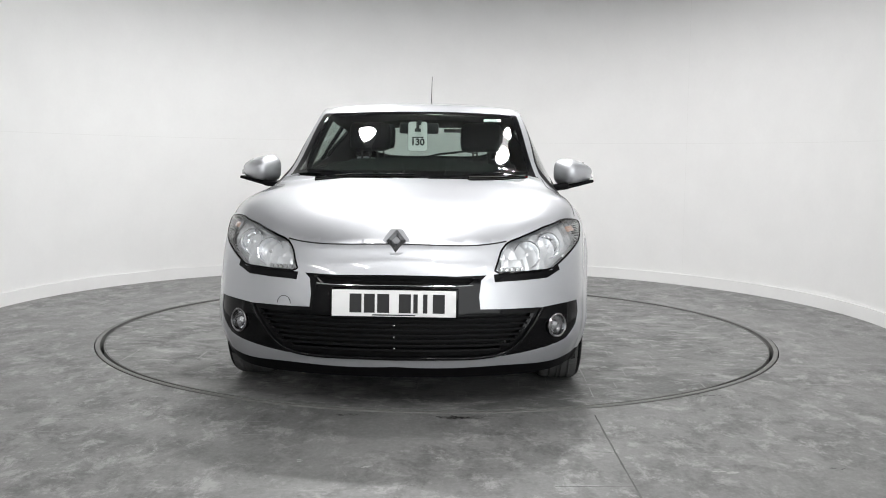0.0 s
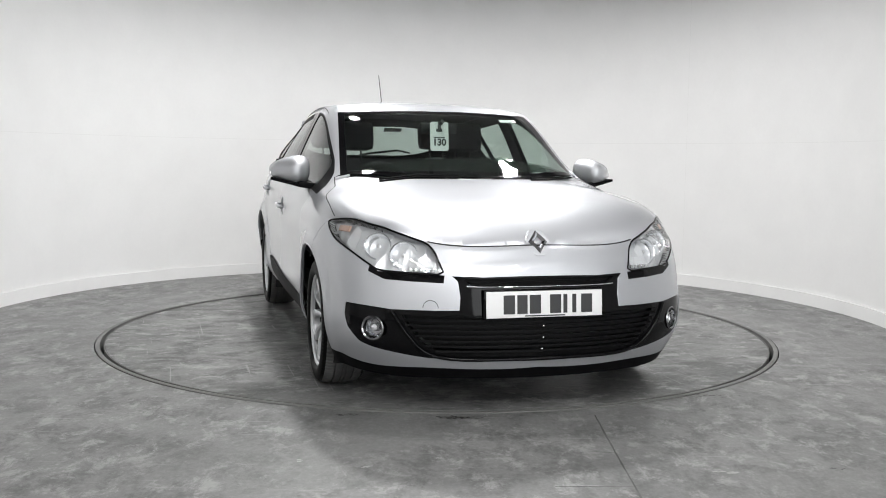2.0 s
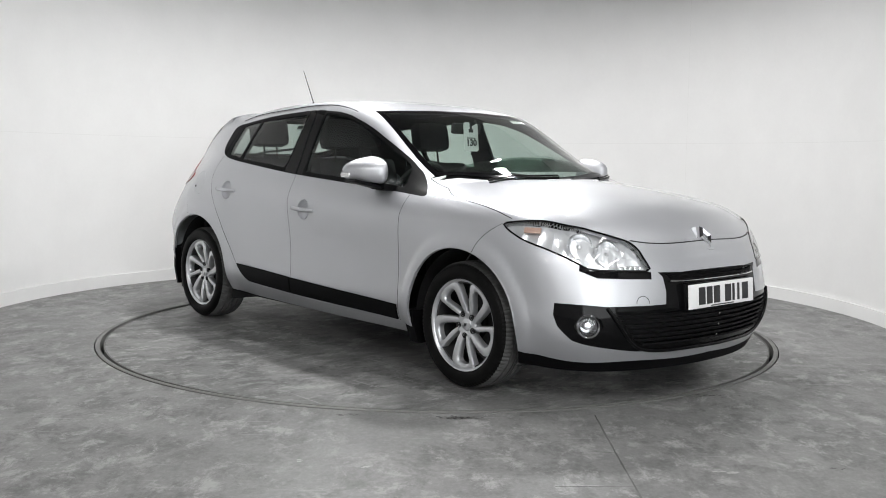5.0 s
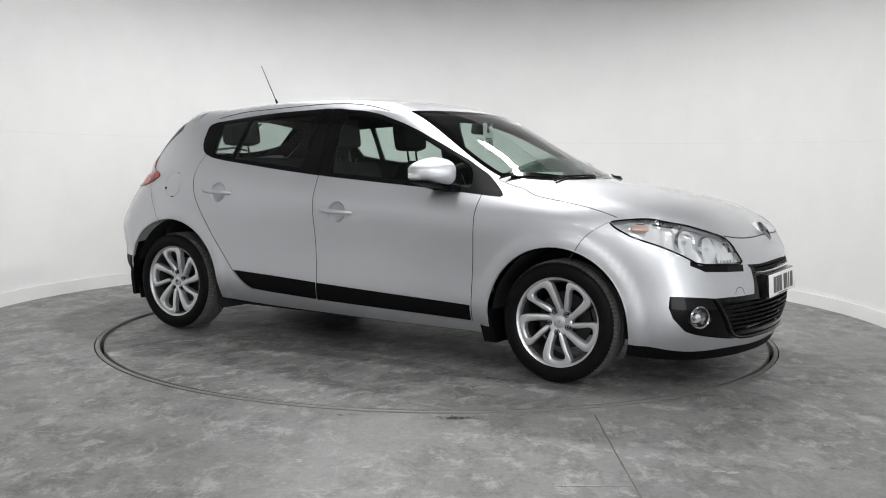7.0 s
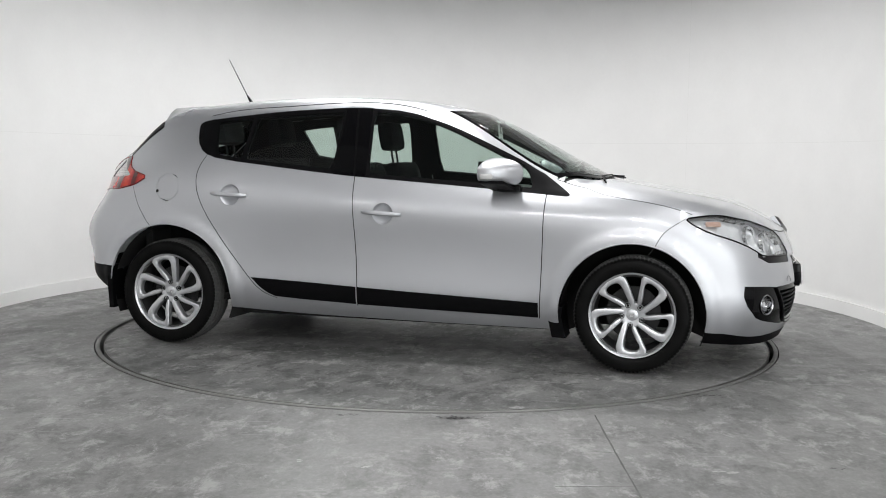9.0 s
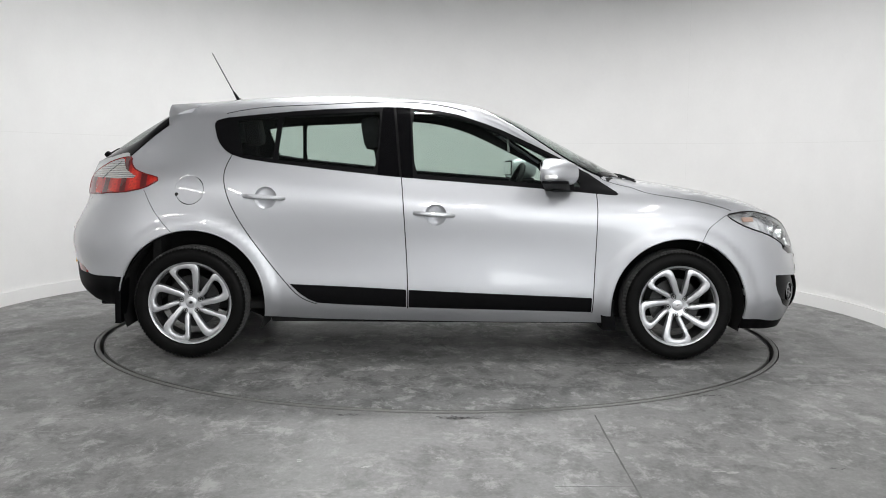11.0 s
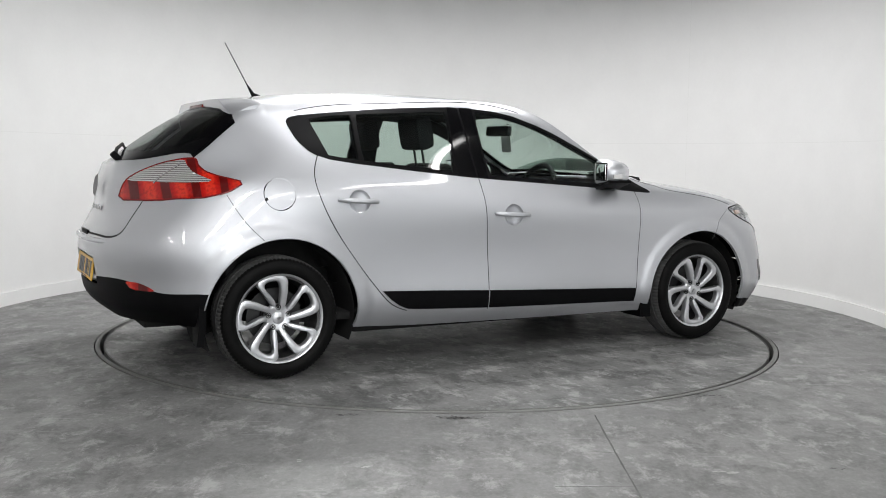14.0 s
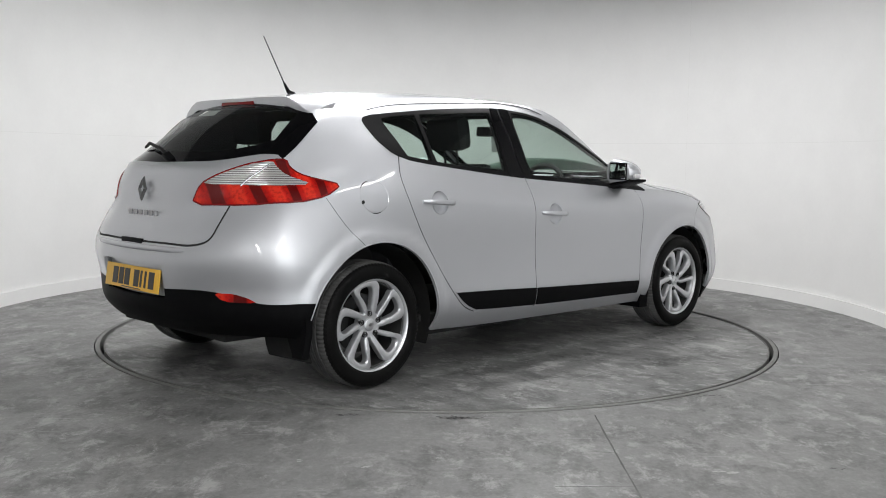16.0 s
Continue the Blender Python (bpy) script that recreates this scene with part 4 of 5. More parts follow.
        bm = bmesh.new()
        for i in range(5):
            box(bm, -.004, .004, -.058 + .024 * i, -.040 + .024 * i, -.008, .008, .002)
        part("day_light_row", bm, M_CHROME, ob, m=behind(2.045, .50, .622, .012))
        rim = skin(lamp[:, 0], lamp[:, 1]) - skin_normal(lamp[:, 0], lamp[:, 1]) * .0015
        rim = np.concatenate([rim, rim[:1]]) * [1, s, 1]
        part("lamp_seal", tube(bmesh.new(), rim, .0046, 8), M_GLOSS, ob, "black rubber seal round the lamp")
    # fog lamps in their holes
    for s in (1, -1):
        rim = [(.050, -.01), (.053, .004), (.049, .008), (.044, .004), (.043, -.02), (.030, -.035), (.0, -.04)]
        f = part("fog_lamp", lathe(rim, 40), M_SMOKE, CAR, "round fog lamp with chrome rim", m=pose(1.977, s * .698, .372, 0, 88, s * 38))
        part("fog_bulb", lathe([(0, -.012), (.014, -.014), (.018, -.03), (.0, -.03)], 20), M_REFLECTOR, f)
        part("fog_lens", lathe([(0, .004), (.025, .003), (.043, -.002)], 32), M_CLEAR, f)
    # black backing and slats of the two grilles
    for key, z0, z1, n, back in (("slot", .562, .594, 2, .045), ("grille", .268, .425, 7, .06)):
        vs, fs, ns = shell(co, out[key], skin, skin_shade, True, False, 0, -back)
        g = put("lower_grille" if n > 2 else "upper_grille", mesh_of(key, vs, fs, M_DARK, True, ns), CAR, "black slatted grille")
        for i in range(n):
            z = z0 + (z1 - z0) * (i + .5) / n
            w = float(np.interp(z, (.25, .30, .36, .43, .555, .60), (.38, .495, .545, .588, .30, .34)))
            ys = np.linspace(0, w, 16)
            uv = on_skin([(y, z) for y in ys], "nose")
            p = skin(uv[:, 0], uv[:, 1])
            full = np.concatenate([(p * [1, -1, 1])[:0:-1], p])
            bm = bmesh.new()
            rows = []
            for q in full:
                rows.append([bm.verts.new((q[0] + dx, q[1], q[2] + dz)) for dx, dz in ((-.012, .005), (-.010, -.003), (-.045, -.007), (-.045, .001))])
            for a, b in zip(rows, rows[1:]):
                for k in range(4):
                    bm.faces.new((a[k], b[k], b[(k + 1) % 4], a[(k + 1) % 4]))
            bmesh.ops.recalc_face_normals(bm, faces=bm.faces[:])
            part("slat", bm, M_PLASTIC, g)
    for s in (1, -1):
        uv = on_skin(curve_through([(.63, .452), (.60, .40), (.562, .345), (.517, .295), (.47, .266), (.40, .250), (.20, .245), (.0, .244)], 40), "nose")
        p = skin(uv[:, 0], uv[:, 1]) * [1, s, 1]
        part("grille_edge", tube(bmesh.new(), p, .0085, 10), M_GLOSS, CAR, "gloss black rim of the lower grille")
    for i in range(3):
        q = skin(*on_skin([(0, .29 + .05 * i)], "nose").T)[0]
        part("grille_stud", lathe([(0, .006), (.004, .004), (.005, 0), (0, 0)], 10), M_CHROME, CAR, m=pose(q[0] - .008, 0, q[2], 0, 90, 0))
    # thin bright line under the upper slot
    uv = on_skin([(y, .556 + .05 * max(0, y - .26)) for y in np.linspace(0, .33, 14)], "nose")
    p = skin(uv[:, 0], uv[:, 1]) + skin_normal(uv[:, 0], uv[:, 1]) * .002
    part("grille_trim", tube(bmesh.new(), np.concatenate([(p * [1, -1, 1])[:0:-1], p]), .0035), M_CHROME, CAR)
    # dark tube that stands in for the shade in the bonnet's shut line
    uu = np.linspace(0, near_skin([(2.008, .469, .728)])[0, 0], 20)
    vv = np.full(20, 1.083)
    p = skin(uu, vv) - skin_normal(uu, vv) * .005
    part("bonnet_gap_shade", tube(bmesh.new(), np.concatenate([(p * [1, -1, 1])[:0:-1], p]), .0062, 8), M_DARK, CAR)
    # rounded ledge of the bumper under the tailgate
    ys = np.linspace(0, .43, 18)
    uv = on_skin([(y, .664 + .004 * (y / .43) ** 2) for y in ys], "tail")
    p = skin(uv[:, 0], uv[:, 1]) + skin_normal(uv[:, 0], uv[:, 1]) * (.006 - .022 * (ys / .43) ** 4)[:, None]
    part("bumper_ledge", tube(bmesh.new(), np.concatenate([(p * [1, -1, 1])[:0:-1], p]), .0135, 12), M_PAINT, CAR)
    # black tubes sunk in the shut lines, added as the shade of the gaps
    for nm, uv, sink, r in (("door_gap_shade", s_front, .005, .0045), ("door_gap_shade", s_mid, .005, .0045), ("door_gap_shade", s_rear, .005, .0045), ("bonnet_side_shade", s_hood, .0015, .0030),
                            ("bumper_gap_shade", s_fender, .003, .0028), ("tailgate_gap_shade", s_gate, .007, .0075), ("bumper_gap_shade", s_quarter, .003, .0026)):
        p = skin(uv[:, 0], uv[:, 1]) - skin_normal(uv[:, 0], uv[:, 1]) * sink
        for side in (1, -1):
            part(nm, tube(bmesh.new(), p * [1, side, 1], r, 6), M_DARK, CAR)
    ends = near_skin([(-1.870, .562, .964), (-1.735, .598, 1.052)])
    f = np.linspace(0, 1, 16)[:, None]
    uv = ends[0] + (ends[1] - ends[0]) * f + np.array([0, .012]) * np.sin(np.pi * f)
    p = skin(uv[:, 0], uv[:, 1]) + skin_normal(uv[:, 0], uv[:, 1]) * .0032
    for side, ob in zip((1, -1), tails):
        part("lamp_joint", tube(bmesh.new(), p * [1, side, 1], .0042, 8), M_SMOKE, ob)
        edge = any_poly(TAIL_LAMP)
        q = skin(edge[:, 0], edge[:, 1]) + skin_normal(edge[:, 0], edge[:, 1]) * .0015
        part("lamp_rim", tube(bmesh.new(), np.concatenate([q, q[:1]]) * [1, side, 1], .0042, 8), M_BRAKE, ob, "dark red rim of the tail lamp")
    # dark lining inside the cabin
    keep = np.concatenate([out[k] for k in ("body", "front_door", "rear_door", "dlo", "pillar_mid", "pillar_fore", "quarter_trim")])
    mid = skin(*co[keep].mean(axis=1).T)
    keep = keep[(mid[:, 0] < .95) & (mid[:, 0] > -1.75) & (mid[:, 2] > .5)]
    vs, fs, ns = shell(co, keep, skin, skin_shade, True, False, 0, -.024)
    put("cabin_lining", mesh_of("cabin_lining", vs, [f[::-1] for f in fs], M_TRIM, True, -ns), CAR, "dark cabin lining")
    return gate[0], doors, rdoors


def build_lid():
    grid = np.stack([g.ravel() for g in np.meshgrid(np.arange(-2, 2.1, 0.026), np.arange(-.793, .80, 0.026), indexing="ij")], 1)
    outer = np.stack([np.concatenate([RAIL_X, RAIL_X[::-1]]), np.concatenate([RAIL_Y, -RAIL_Y[::-1]])], 1)[::5]
    both = lambda half: np.concatenate([np.array(half), (np.array(half) * [1, -1])[::-1]])
    foot = curve_through([(1.165, 0), (1.12, .25), (1.055, .42), (.905, .662)], 30)
    head = curve_through([(.272, .574), (.315, .41), (.345, .2), (.355, 0)], 24)
    inner_foot = curve_through([(1.125, 0), (1.08, .25), (1.015, .41), (.885, .625)], 30)
    inner_head = curve_through([(.312, .545), (.355, .39), (.385, .2), (.395, 0)], 24)
    tail_foot = curve_through([(-1.965, 0), (-1.95, .2), (-1.90, .35), (-1.80, .47), (-1.72, .555), (-1.66, .66)], 30)
    tail_head = curve_through([(-1.46, .66), (-1.478, .562), (-1.49, .45), (-1.505, .2), (-1.51, 0)], 24)
    in_foot = curve_through([(-1.90, 0), (-1.885, .2), (-1.84, .33), (-1.765, .43), (-1.655, .53)], 30)
    in_head = curve_through([(-1.50, .50), (-1.515, .4), (-1.525, .2), (-1.53, 0)], 24)
    shut = curve_through([(1.19, 0), (1.145, .25), (1.08, .43), (.965, .65), (.935, .72)], 40)
    reg = [("screen", dense(both(np.concatenate([inner_foot, inner_head])), .024)), ("screen_edge", dense(both(np.concatenate([foot, head])), .024)),
           ("rear", dense(both(np.concatenate([in_foot, in_head])), .024)), ("rear_edge", dense(both(np.concatenate([tail_foot, tail_head])), .024)),
           ("cowl", np.concatenate([both(shut), [(.9, -.7), (.9, .7)]])),
           ("bonnet", np.array([(.9, -.9), (2.2, -.9), (2.2, .9), (.9, .9)]))]
    co, out = cut(outer, grid, reg, "roof")

    def one(nm, key, m, parent=CAR, depth=.014, offset=0.0, label=""):
        vs, fs, ns = shell(co, out[key], lid_point, lid_shade, False, False, depth, offset)
        return put(nm, mesh_of(nm, vs, fs, m, True, ns), parent, label)

    one("bonnet", "bonnet", M_PAINT, depth=.02)
    one("roof", "roof", M_PAINT, depth=0)
    one("windscreen", "screen", M_GLASS, depth=0)
    one("windscreen_edge", "screen_edge", M_FRIT, depth=.004, label="black ceramic edge of the windscreen")
    one("scuttle", "cowl", M_PLASTIC, depth=.004, offset=-.012, label="black plastic scuttle tray")
    one("rear_window", "rear", M_PRIVACY, depth=0, label="dark tinted rear window")
    one("rear_window_edge", "rear_edge", M_FRIT, depth=.004, label="black ceramic edge of the rear window")
    # roof lining
    t = out["roof"]
    mid = co[t].mean(axis=1)
    t = t[(mid[:, 0] < .45) & (mid[:, 0] > -1.6)]
    vs, fs, ns = shell(co, t, lid_point, lid_shade, False, False, 0, -.022)
    put("roof_lining", mesh_of("roof_lining", vs, [f[::-1] for f in fs], M_TRIM, True, -ns), CAR)


def build_spoiler():
    """The roof spoiler: a blade that carries the roof on over the rear window, with the high brake lamp in its edge."""
    bm = bmesh.new()
    ys = np.linspace(-.575, .575, 49)
    rows = []
    for y in ys:
        e = abs(y) / .575
        x0, x1 = -1.30 - .03 * e ** 2, -1.515 + .02 * e ** 2 + .02 * e ** 12
        z = lambda x: float(lid([x], [y * .97])[0])
        sl = (z(-1.38) - z(-1.28)) / -.10
        free = lambda x: z(x) if x > -1.38 else z(-1.38) - sl * (-1.38 - x)
        blend = e ** 12
        top = lambda x: free(x) * (1 - blend) + (z(x) + .004) * blend + .004 * min(1.0, (x0 - x) / .06) - .022 * e ** 3 * (x0 - x) / (x0 - x1)
        xs = [x0, x0 + (x1 - x0) * .15, x0 + (x1 - x0) * .35, x0 + (x1 - x0) * .6, x0 + (x1 - x0) * .82, x1 + .010, x1 + .002]
        pts = [(x, top(x)) for x in xs]
        xe, ze = pts[-1]
        h = .048 * (1 - .35 * e ** 4)
        pts += [(x1, ze - .005), (xe + .006, ze - h), (xe + .03, ze - h - .002), (x0 - .02, top(x0) - .02)]
        rows.append([bm.verts.new((px, y, pz)) for px, pz in pts])
    n = len(rows[0])
    under = bmesh.new()
    for a, b in zip(rows, rows[1:]):
        for k in range(n):
            bm.faces.new((a[k], b[k], b[(k + 1) % n], a[(k + 1) % n]))
        low = [under.verts.new(c.co - Vector((0, 0, .003))) for c in (a[8], b[8], b[9], a[9])]
        far = [under.verts.new(c.co - Vector((0, 0, .003))) for c in (b[10], a[10])]
        under.faces.new(low)
        under.faces.new((low[3], low[2], far[0], far[1]))
    bm.faces.new(rows[0])
    bm.faces.new(rows[-1][::-1])
    bmesh.ops.recalc_face_normals(bm, faces=bm.faces[:])
    bmesh.ops.remove_doubles(under, verts=under.verts[:], dist=1e-5)
    sp = part("roof_spoiler", bm, M_PAINT, CAR)
    part("spoiler_underside", under, M_PLASTIC, sp, "black underside of the spoiler")
    bm = bmesh.new()
    box(bm, -.010, .010, -.145, .145, -.017, .015, .004)
    part("high_brake_lamp", bm, M_BRAKE, sp, "dark red high brake lamp", m=pose(-1.507, 0, 1.347, 0, 14, 0))


def wheel_mesh():
    """A ten-spoke alloy rim: five loops of one straight and one swept arm."""
    bm = lathe([(.209, .087), (.214, .093), (.220, .096), (.2225, .090), (.2225, .078), (.212, .070), (.208, .074)], 96, True)
    hub = lathe([(.0, .062), (.030, .062), (.036, .064), (.058, .066), (.066, .060), (.068, .03), (.0, .03)], 40)
    me = bpy.data.meshes.new("tmp")
    hub.to_mesh(me)
    bm.from_mesh(me)
    hub.free()
    bpy.data.meshes.remove(me)

    bmesh.ops.recalc_face_normals(bm, faces=bm.faces[:])
    return bm


def spoke_mesh():
    """One loop of the rim: a broad swept arm and a straight one, closed in a round bend at the edge."""
    outer = [(-52, .045), (-46, .058), (-38, .078), (-32, .10), (-28, .13), (-24, .165), (-20.5, .195), (-17, .212), (-9, .2165), (2, .2175), (12, .2165), (19, .212), (21, .195), (20.5, .17), (20, .145), (19.5, .12), (18, .095), (16, .074), (12, .055), (8, .045)]
    inner = [(-20, .052), (-18.5, .066), (-17, .085), (-16, .107), (-14.5, .140), (-13, .163), (-10.5, .177), (-5, .184), (2, .186), (9, .1845), (13.5, .176), (14.5, .163), (12.5, .143), (9, .122), (4, .097), (0, .078), (-2, .066), (-3, .052)]

    outer = [(a + (-3.0 if a < -12 else 2.2 if a > 15 else 0) * (.07 < r < .205), r) for a, r in outer]

    def path(pol):
        p = curve_through([(r * math.cos(radians(a + 14)), r * math.sin(radians(a + 14)), 0) for a, r in pol], 140)
        p = np.array([tuple(q)[:2] for q in p])
        d = np.concatenate(([0], np.cumsum(np.hypot(*np.diff(p, axis=0).T))))
        f = np.linspace(0, d[-1], 49)
        return np.stack([np.interp(f, d, p[:, 0]), np.interp(f, d, p[:, 1])], 1)

    o, n = path(outer), path(inner)
    bm = bmesh.new()
    rows = []
    for p, q in zip(o, n):
        row = []
        wide = max(1e-4, math.hypot(*(p - q)))
        e = min(.35, .0045 / wide)
        for f, drop in ((0, .034), (0, .006), (e * .5, .0015), (e * 1.4, 0), (.5, -.0012), (1 - e * 1.6, 0), (1 - e * .6, .003), (1, .010), (1.0, .036)):
            c = p + (q - p) * f
            g = min(1.0, max(0.0, (math.hypot(*c) - .045) / .17))
            row.append(bm.verts.new((c[0], c[1], .064 + .006 * math.sin(math.pi * g) + .022 * g - drop)))
        rows.append(row)
    k = len(rows[0])
    for p, q in zip(rows, rows[1:]):
        for j in range(k):
            bm.faces.new((p[j], p[(j + 1) % k], q[(j + 1) % k], q[j]))
    bm.faces.new(rows[0])
    bm.faces.new(rows[-1][::-1])
    bmesh.ops.recalc_face_normals(bm, faces=bm.faces[:])
    return bm


def tyre_mesh(tread):
    prof = [(.219, .070), (.220, .094), (.226, .101), (.238, .107), (.262, .109), (.283, .102), (.295, .088), (.3005, .074), (.3025, .058), (.3025, .047), (.297, .046), (.297, .040), (.3035, .039), (.304, .013), (.298, .012), (.298, .006), (.304, .005)]
    if tread:
        prof = [p for p in prof if p[0] > .2945]
        prof = prof + [(r, -h) for r, h in prof[::-1]] + [(.285, -.085), (.285, .085)]
    else:
        prof = [p for p in prof if p[0] < .296]
        prof = prof + [(r, -h) for r, h in prof[::-1]] + [(.200, -.065), (.200, .065)]
    bm = lathe(prof, 276, True)
    for v in bm.verts:
        r, a = math.hypot(v.co.x, v.co.y), math.degrees(math.atan2(v.co.y, v.co.x))
        if abs(v.co.z) > .045 and r > .292:
            k = int(round(a / (360 / 276))) % 3
            if k == 0:
                f = (r - .0045) / r
                v.co.x *= f
                v.co.y *= f
    return bm


def build_wheels():
    first = None
    for x in (1.32, -1.32):
        for s in (-1, 1):
            m = pose(x, s * .748, .3035, -90 * s, 0, 0) @ pose(0, 0, 0, 0, 0, {(1.32, -1): 40, (-1.32, -1): 15}.get((x, s), 40))
            if first is None:
                first = part("wheel", wheel_mesh(), M_ALLOY, CAR, "silver alloy wheel with ten swept spokes", m=m)
                part("tyre", tyre_mesh(False), M_RUBBER, first, "black road tyre")
                part("tread", tyre_mesh(True), M_TREAD, first, "grooved dusty tread")
                # barrel in a darker alloy, its shadow painted in
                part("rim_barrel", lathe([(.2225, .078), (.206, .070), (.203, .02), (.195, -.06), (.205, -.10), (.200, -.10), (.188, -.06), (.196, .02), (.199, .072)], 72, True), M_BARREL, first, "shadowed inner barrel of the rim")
                loop = part("spoke", spoke_mesh(), M_ALLOY, first)
                for k in range(1, 5):
                    put("spoke", loop.data, first, "", pose(0, 0, 0, 0, 0, 72 * k))
                part("brake_disc", lathe([(0, .012), (.07, .012), (.075, -.005), (.14, -.005), (.14, -.02), (0, -.02)], 48), M_DISC, first)
                cap = part("centre_cap", lathe([(0, .071), (.024, .071), (.029, .068), (.030, .06)], 32), M_ALLOY, first)
                bm = bmesh.new()
                vs = [bm.verts.new(p) for p in ((.015, 0, .073), (0, .009, .073), (-.015, 0, .073), (0, -.009, .073))]
                bm.faces.new(vs)
                bmesh.ops.solidify(bm, geom=bm.faces[:], thickness=.002)
                part("cap_badge", bm, M_CHROME, first)
                for k in range(5):
                    a = radians(72 * k + 4.5)
                    part("wheel_bolt", lathe([(0, .067), (.006, .067), (.007, .064), (.0105, .064), (.011, .0705), (.0135, .0705), (.0135, .05)], 14), M_DARK, first, m=pose(.053 * math.cos(a), .053 * math.sin(a), 0))
            else:
                w = copy_thing(first, m)
    # rolled lips of the wheel arches
    for c in (ARCH_F, ARCH_R):
        uv = on_skin(ring_xz((c[0], c[1], c[2] + .003), -8, 188, 60), "side")
        p = skin(uv[:, 0], uv[:, 1]) - skin_normal(uv[:, 0], uv[:, 1]) * .003
        for s in (1, -1):
            part("arch_lip", tube(bmesh.new(), p * [1, s, 1], .0045, 10), M_PAINT, CAR)
    # arch liners and mud flaps
    for (cx, cz, r) in (ARCH_F, ARCH_R):
        for s in (1, -1):
            bm = bmesh.new()
            rows = []
            for i in range(33):
                a = radians(-22 + 224 * i / 32)
                c, sn = math.cos(a), math.sin(a)
                rows.append([bm.verts.new((cx + q * c, s * y, cz + q * sn)) for q, y in ((r - .004, .815), (r + .004, .80), (r + .012, .50), (.10, .49))])
            for p, q in zip(rows, rows[1:]):
                for k in range(3):
                    bm.faces.new((p[k], p[k + 1], q[k + 1], q[k]))
            bmesh.ops.recalc_face_normals(bm, faces=bm.faces[:])
            part("arch_liner", bm, M_LINER, CAR)
    for s in (1, -1):
        for x, z1, w in ((.928, .33, .036), (-1.695, .42, .016)):
            bm = bmesh.new()
            prof = [(0.0, z1), (-.005, .28), (.015 if x > 0 else -.01, .175), (.02 if x > 0 else -.012, .165)]
            rows = []
            for dx, z in prof:
                taper = 0.0 if z > .2 else .02
                low = (z if x > 0 else max(z, .19 + (z - .165)))
                inn = .64 + (taper if x > 0 else .05 + 3 * taper)
                rows.append([bm.verts.new((x + dx + o, s * y, low)) for o, y in ((-w, .845 - taper), (w, .85 - taper), (w, inn), (-w, inn))])
            for a, b in zip(rows, rows[1:]):
                for k in range(4):
                    bm.faces.new((a[k], a[(k + 1) % 4], b[(k + 1) % 4], b[k]))
            bm.faces.new(rows[0])
            bm.faces.new(rows[-1][::-1])
            bmesh.ops.recalc_face_normals(bm, faces=bm.faces[:])
            part("mud_flap", bm, M_PLASTIC, CAR, "black plastic mud flap")
    bm = bmesh.new()
    box(bm, -.90, .90, -.74, .74, .19, .23, .01)
    box(bm, .90, 1.95, -.48, .48, .19, .25, .01)
    box(bm, -1.90, -.90, -.48, .48, .24, .30, .01)
    part("underbody", bm, M_LINER, CAR)


def build_mirrors(doors):
    for s, door in ((1, doors[0]), (-1, doors[1])):
        bm = bmesh.new()
        bmesh.ops.create_uvsphere(bm, u_segments=40, v_segments=28, radius=1)
        sq = lambda t, p: math.copysign(abs(t) ** p, t)
        for v in bm.verts:
            x, y, z = sq(v.co.x, .78), sq(v.co.y, .66), sq(v.co.z, .74)
            # flat behind where the glass sits, drawn out in front, level below, lower at its outer end
            nose = max(0.0, x)
            top, low = .070 - .026 * y - .012 * nose, .058 - .016 * y
            v.co = Vector(((.118 - .058 * y) * nose if x > 0 else .082 * max(x, -.62), (.103 * y if y > 0 else .118 * y) * (1 - .12 * nose), top * z if z > 0 else low * max(z * 1.2, -.92)))
        mir = part("door_mirror", bm, M_PAINT, CAR, "silver door mirror on a black foot", m=pose(.60, s * .900, 1.018, 0, 0, s * 13) @ Matrix.Diagonal((1, s, 1, 1)))
        bm = bmesh.new()
        box(bm, -.004, .003, -.078, .072, -.046, .056, .006)
        part("mirror_surround", bm, M_PLASTIC, mir, "black surround of the mirror glass", m=pose(-.0500, 0, .003))
        bm = bmesh.new()
        box(bm, -.003, .003, -.070, .064, -.040, .048, .002)
        part("mirror_glass", bm, M_MIRROR, mir, m=pose(-.0535, 0, .003))
        bm = bmesh.new()
        box(bm, -.045, .095, -.105, .078, -.062, -.046, .006, pose(0, 0, 0, 6, 0, 0))
        for v in bm.verts:
            if v.co.y < -.03 and v.co.z < -.054:
                v.co.z -= .024 * min(1.0, (-.03 - v.co.y) / .06)
        box(bm, .01, .13, -.165, -.05, -.085, -.050, .010, pose(0, 0, 0, 8, 0, -14))
        part("mirror_foot", bm, M_PLASTIC, mir, "black mirror foot")
        bm = bmesh.new()
        box(bm, -.034, .034, -.006, .006, -.013, .013, .005)
        part("side_repeater", bm, M_SIGNAL, mir, "clear side turn signal", m=pose(.005, .099, -.018, 0, 0, -14))


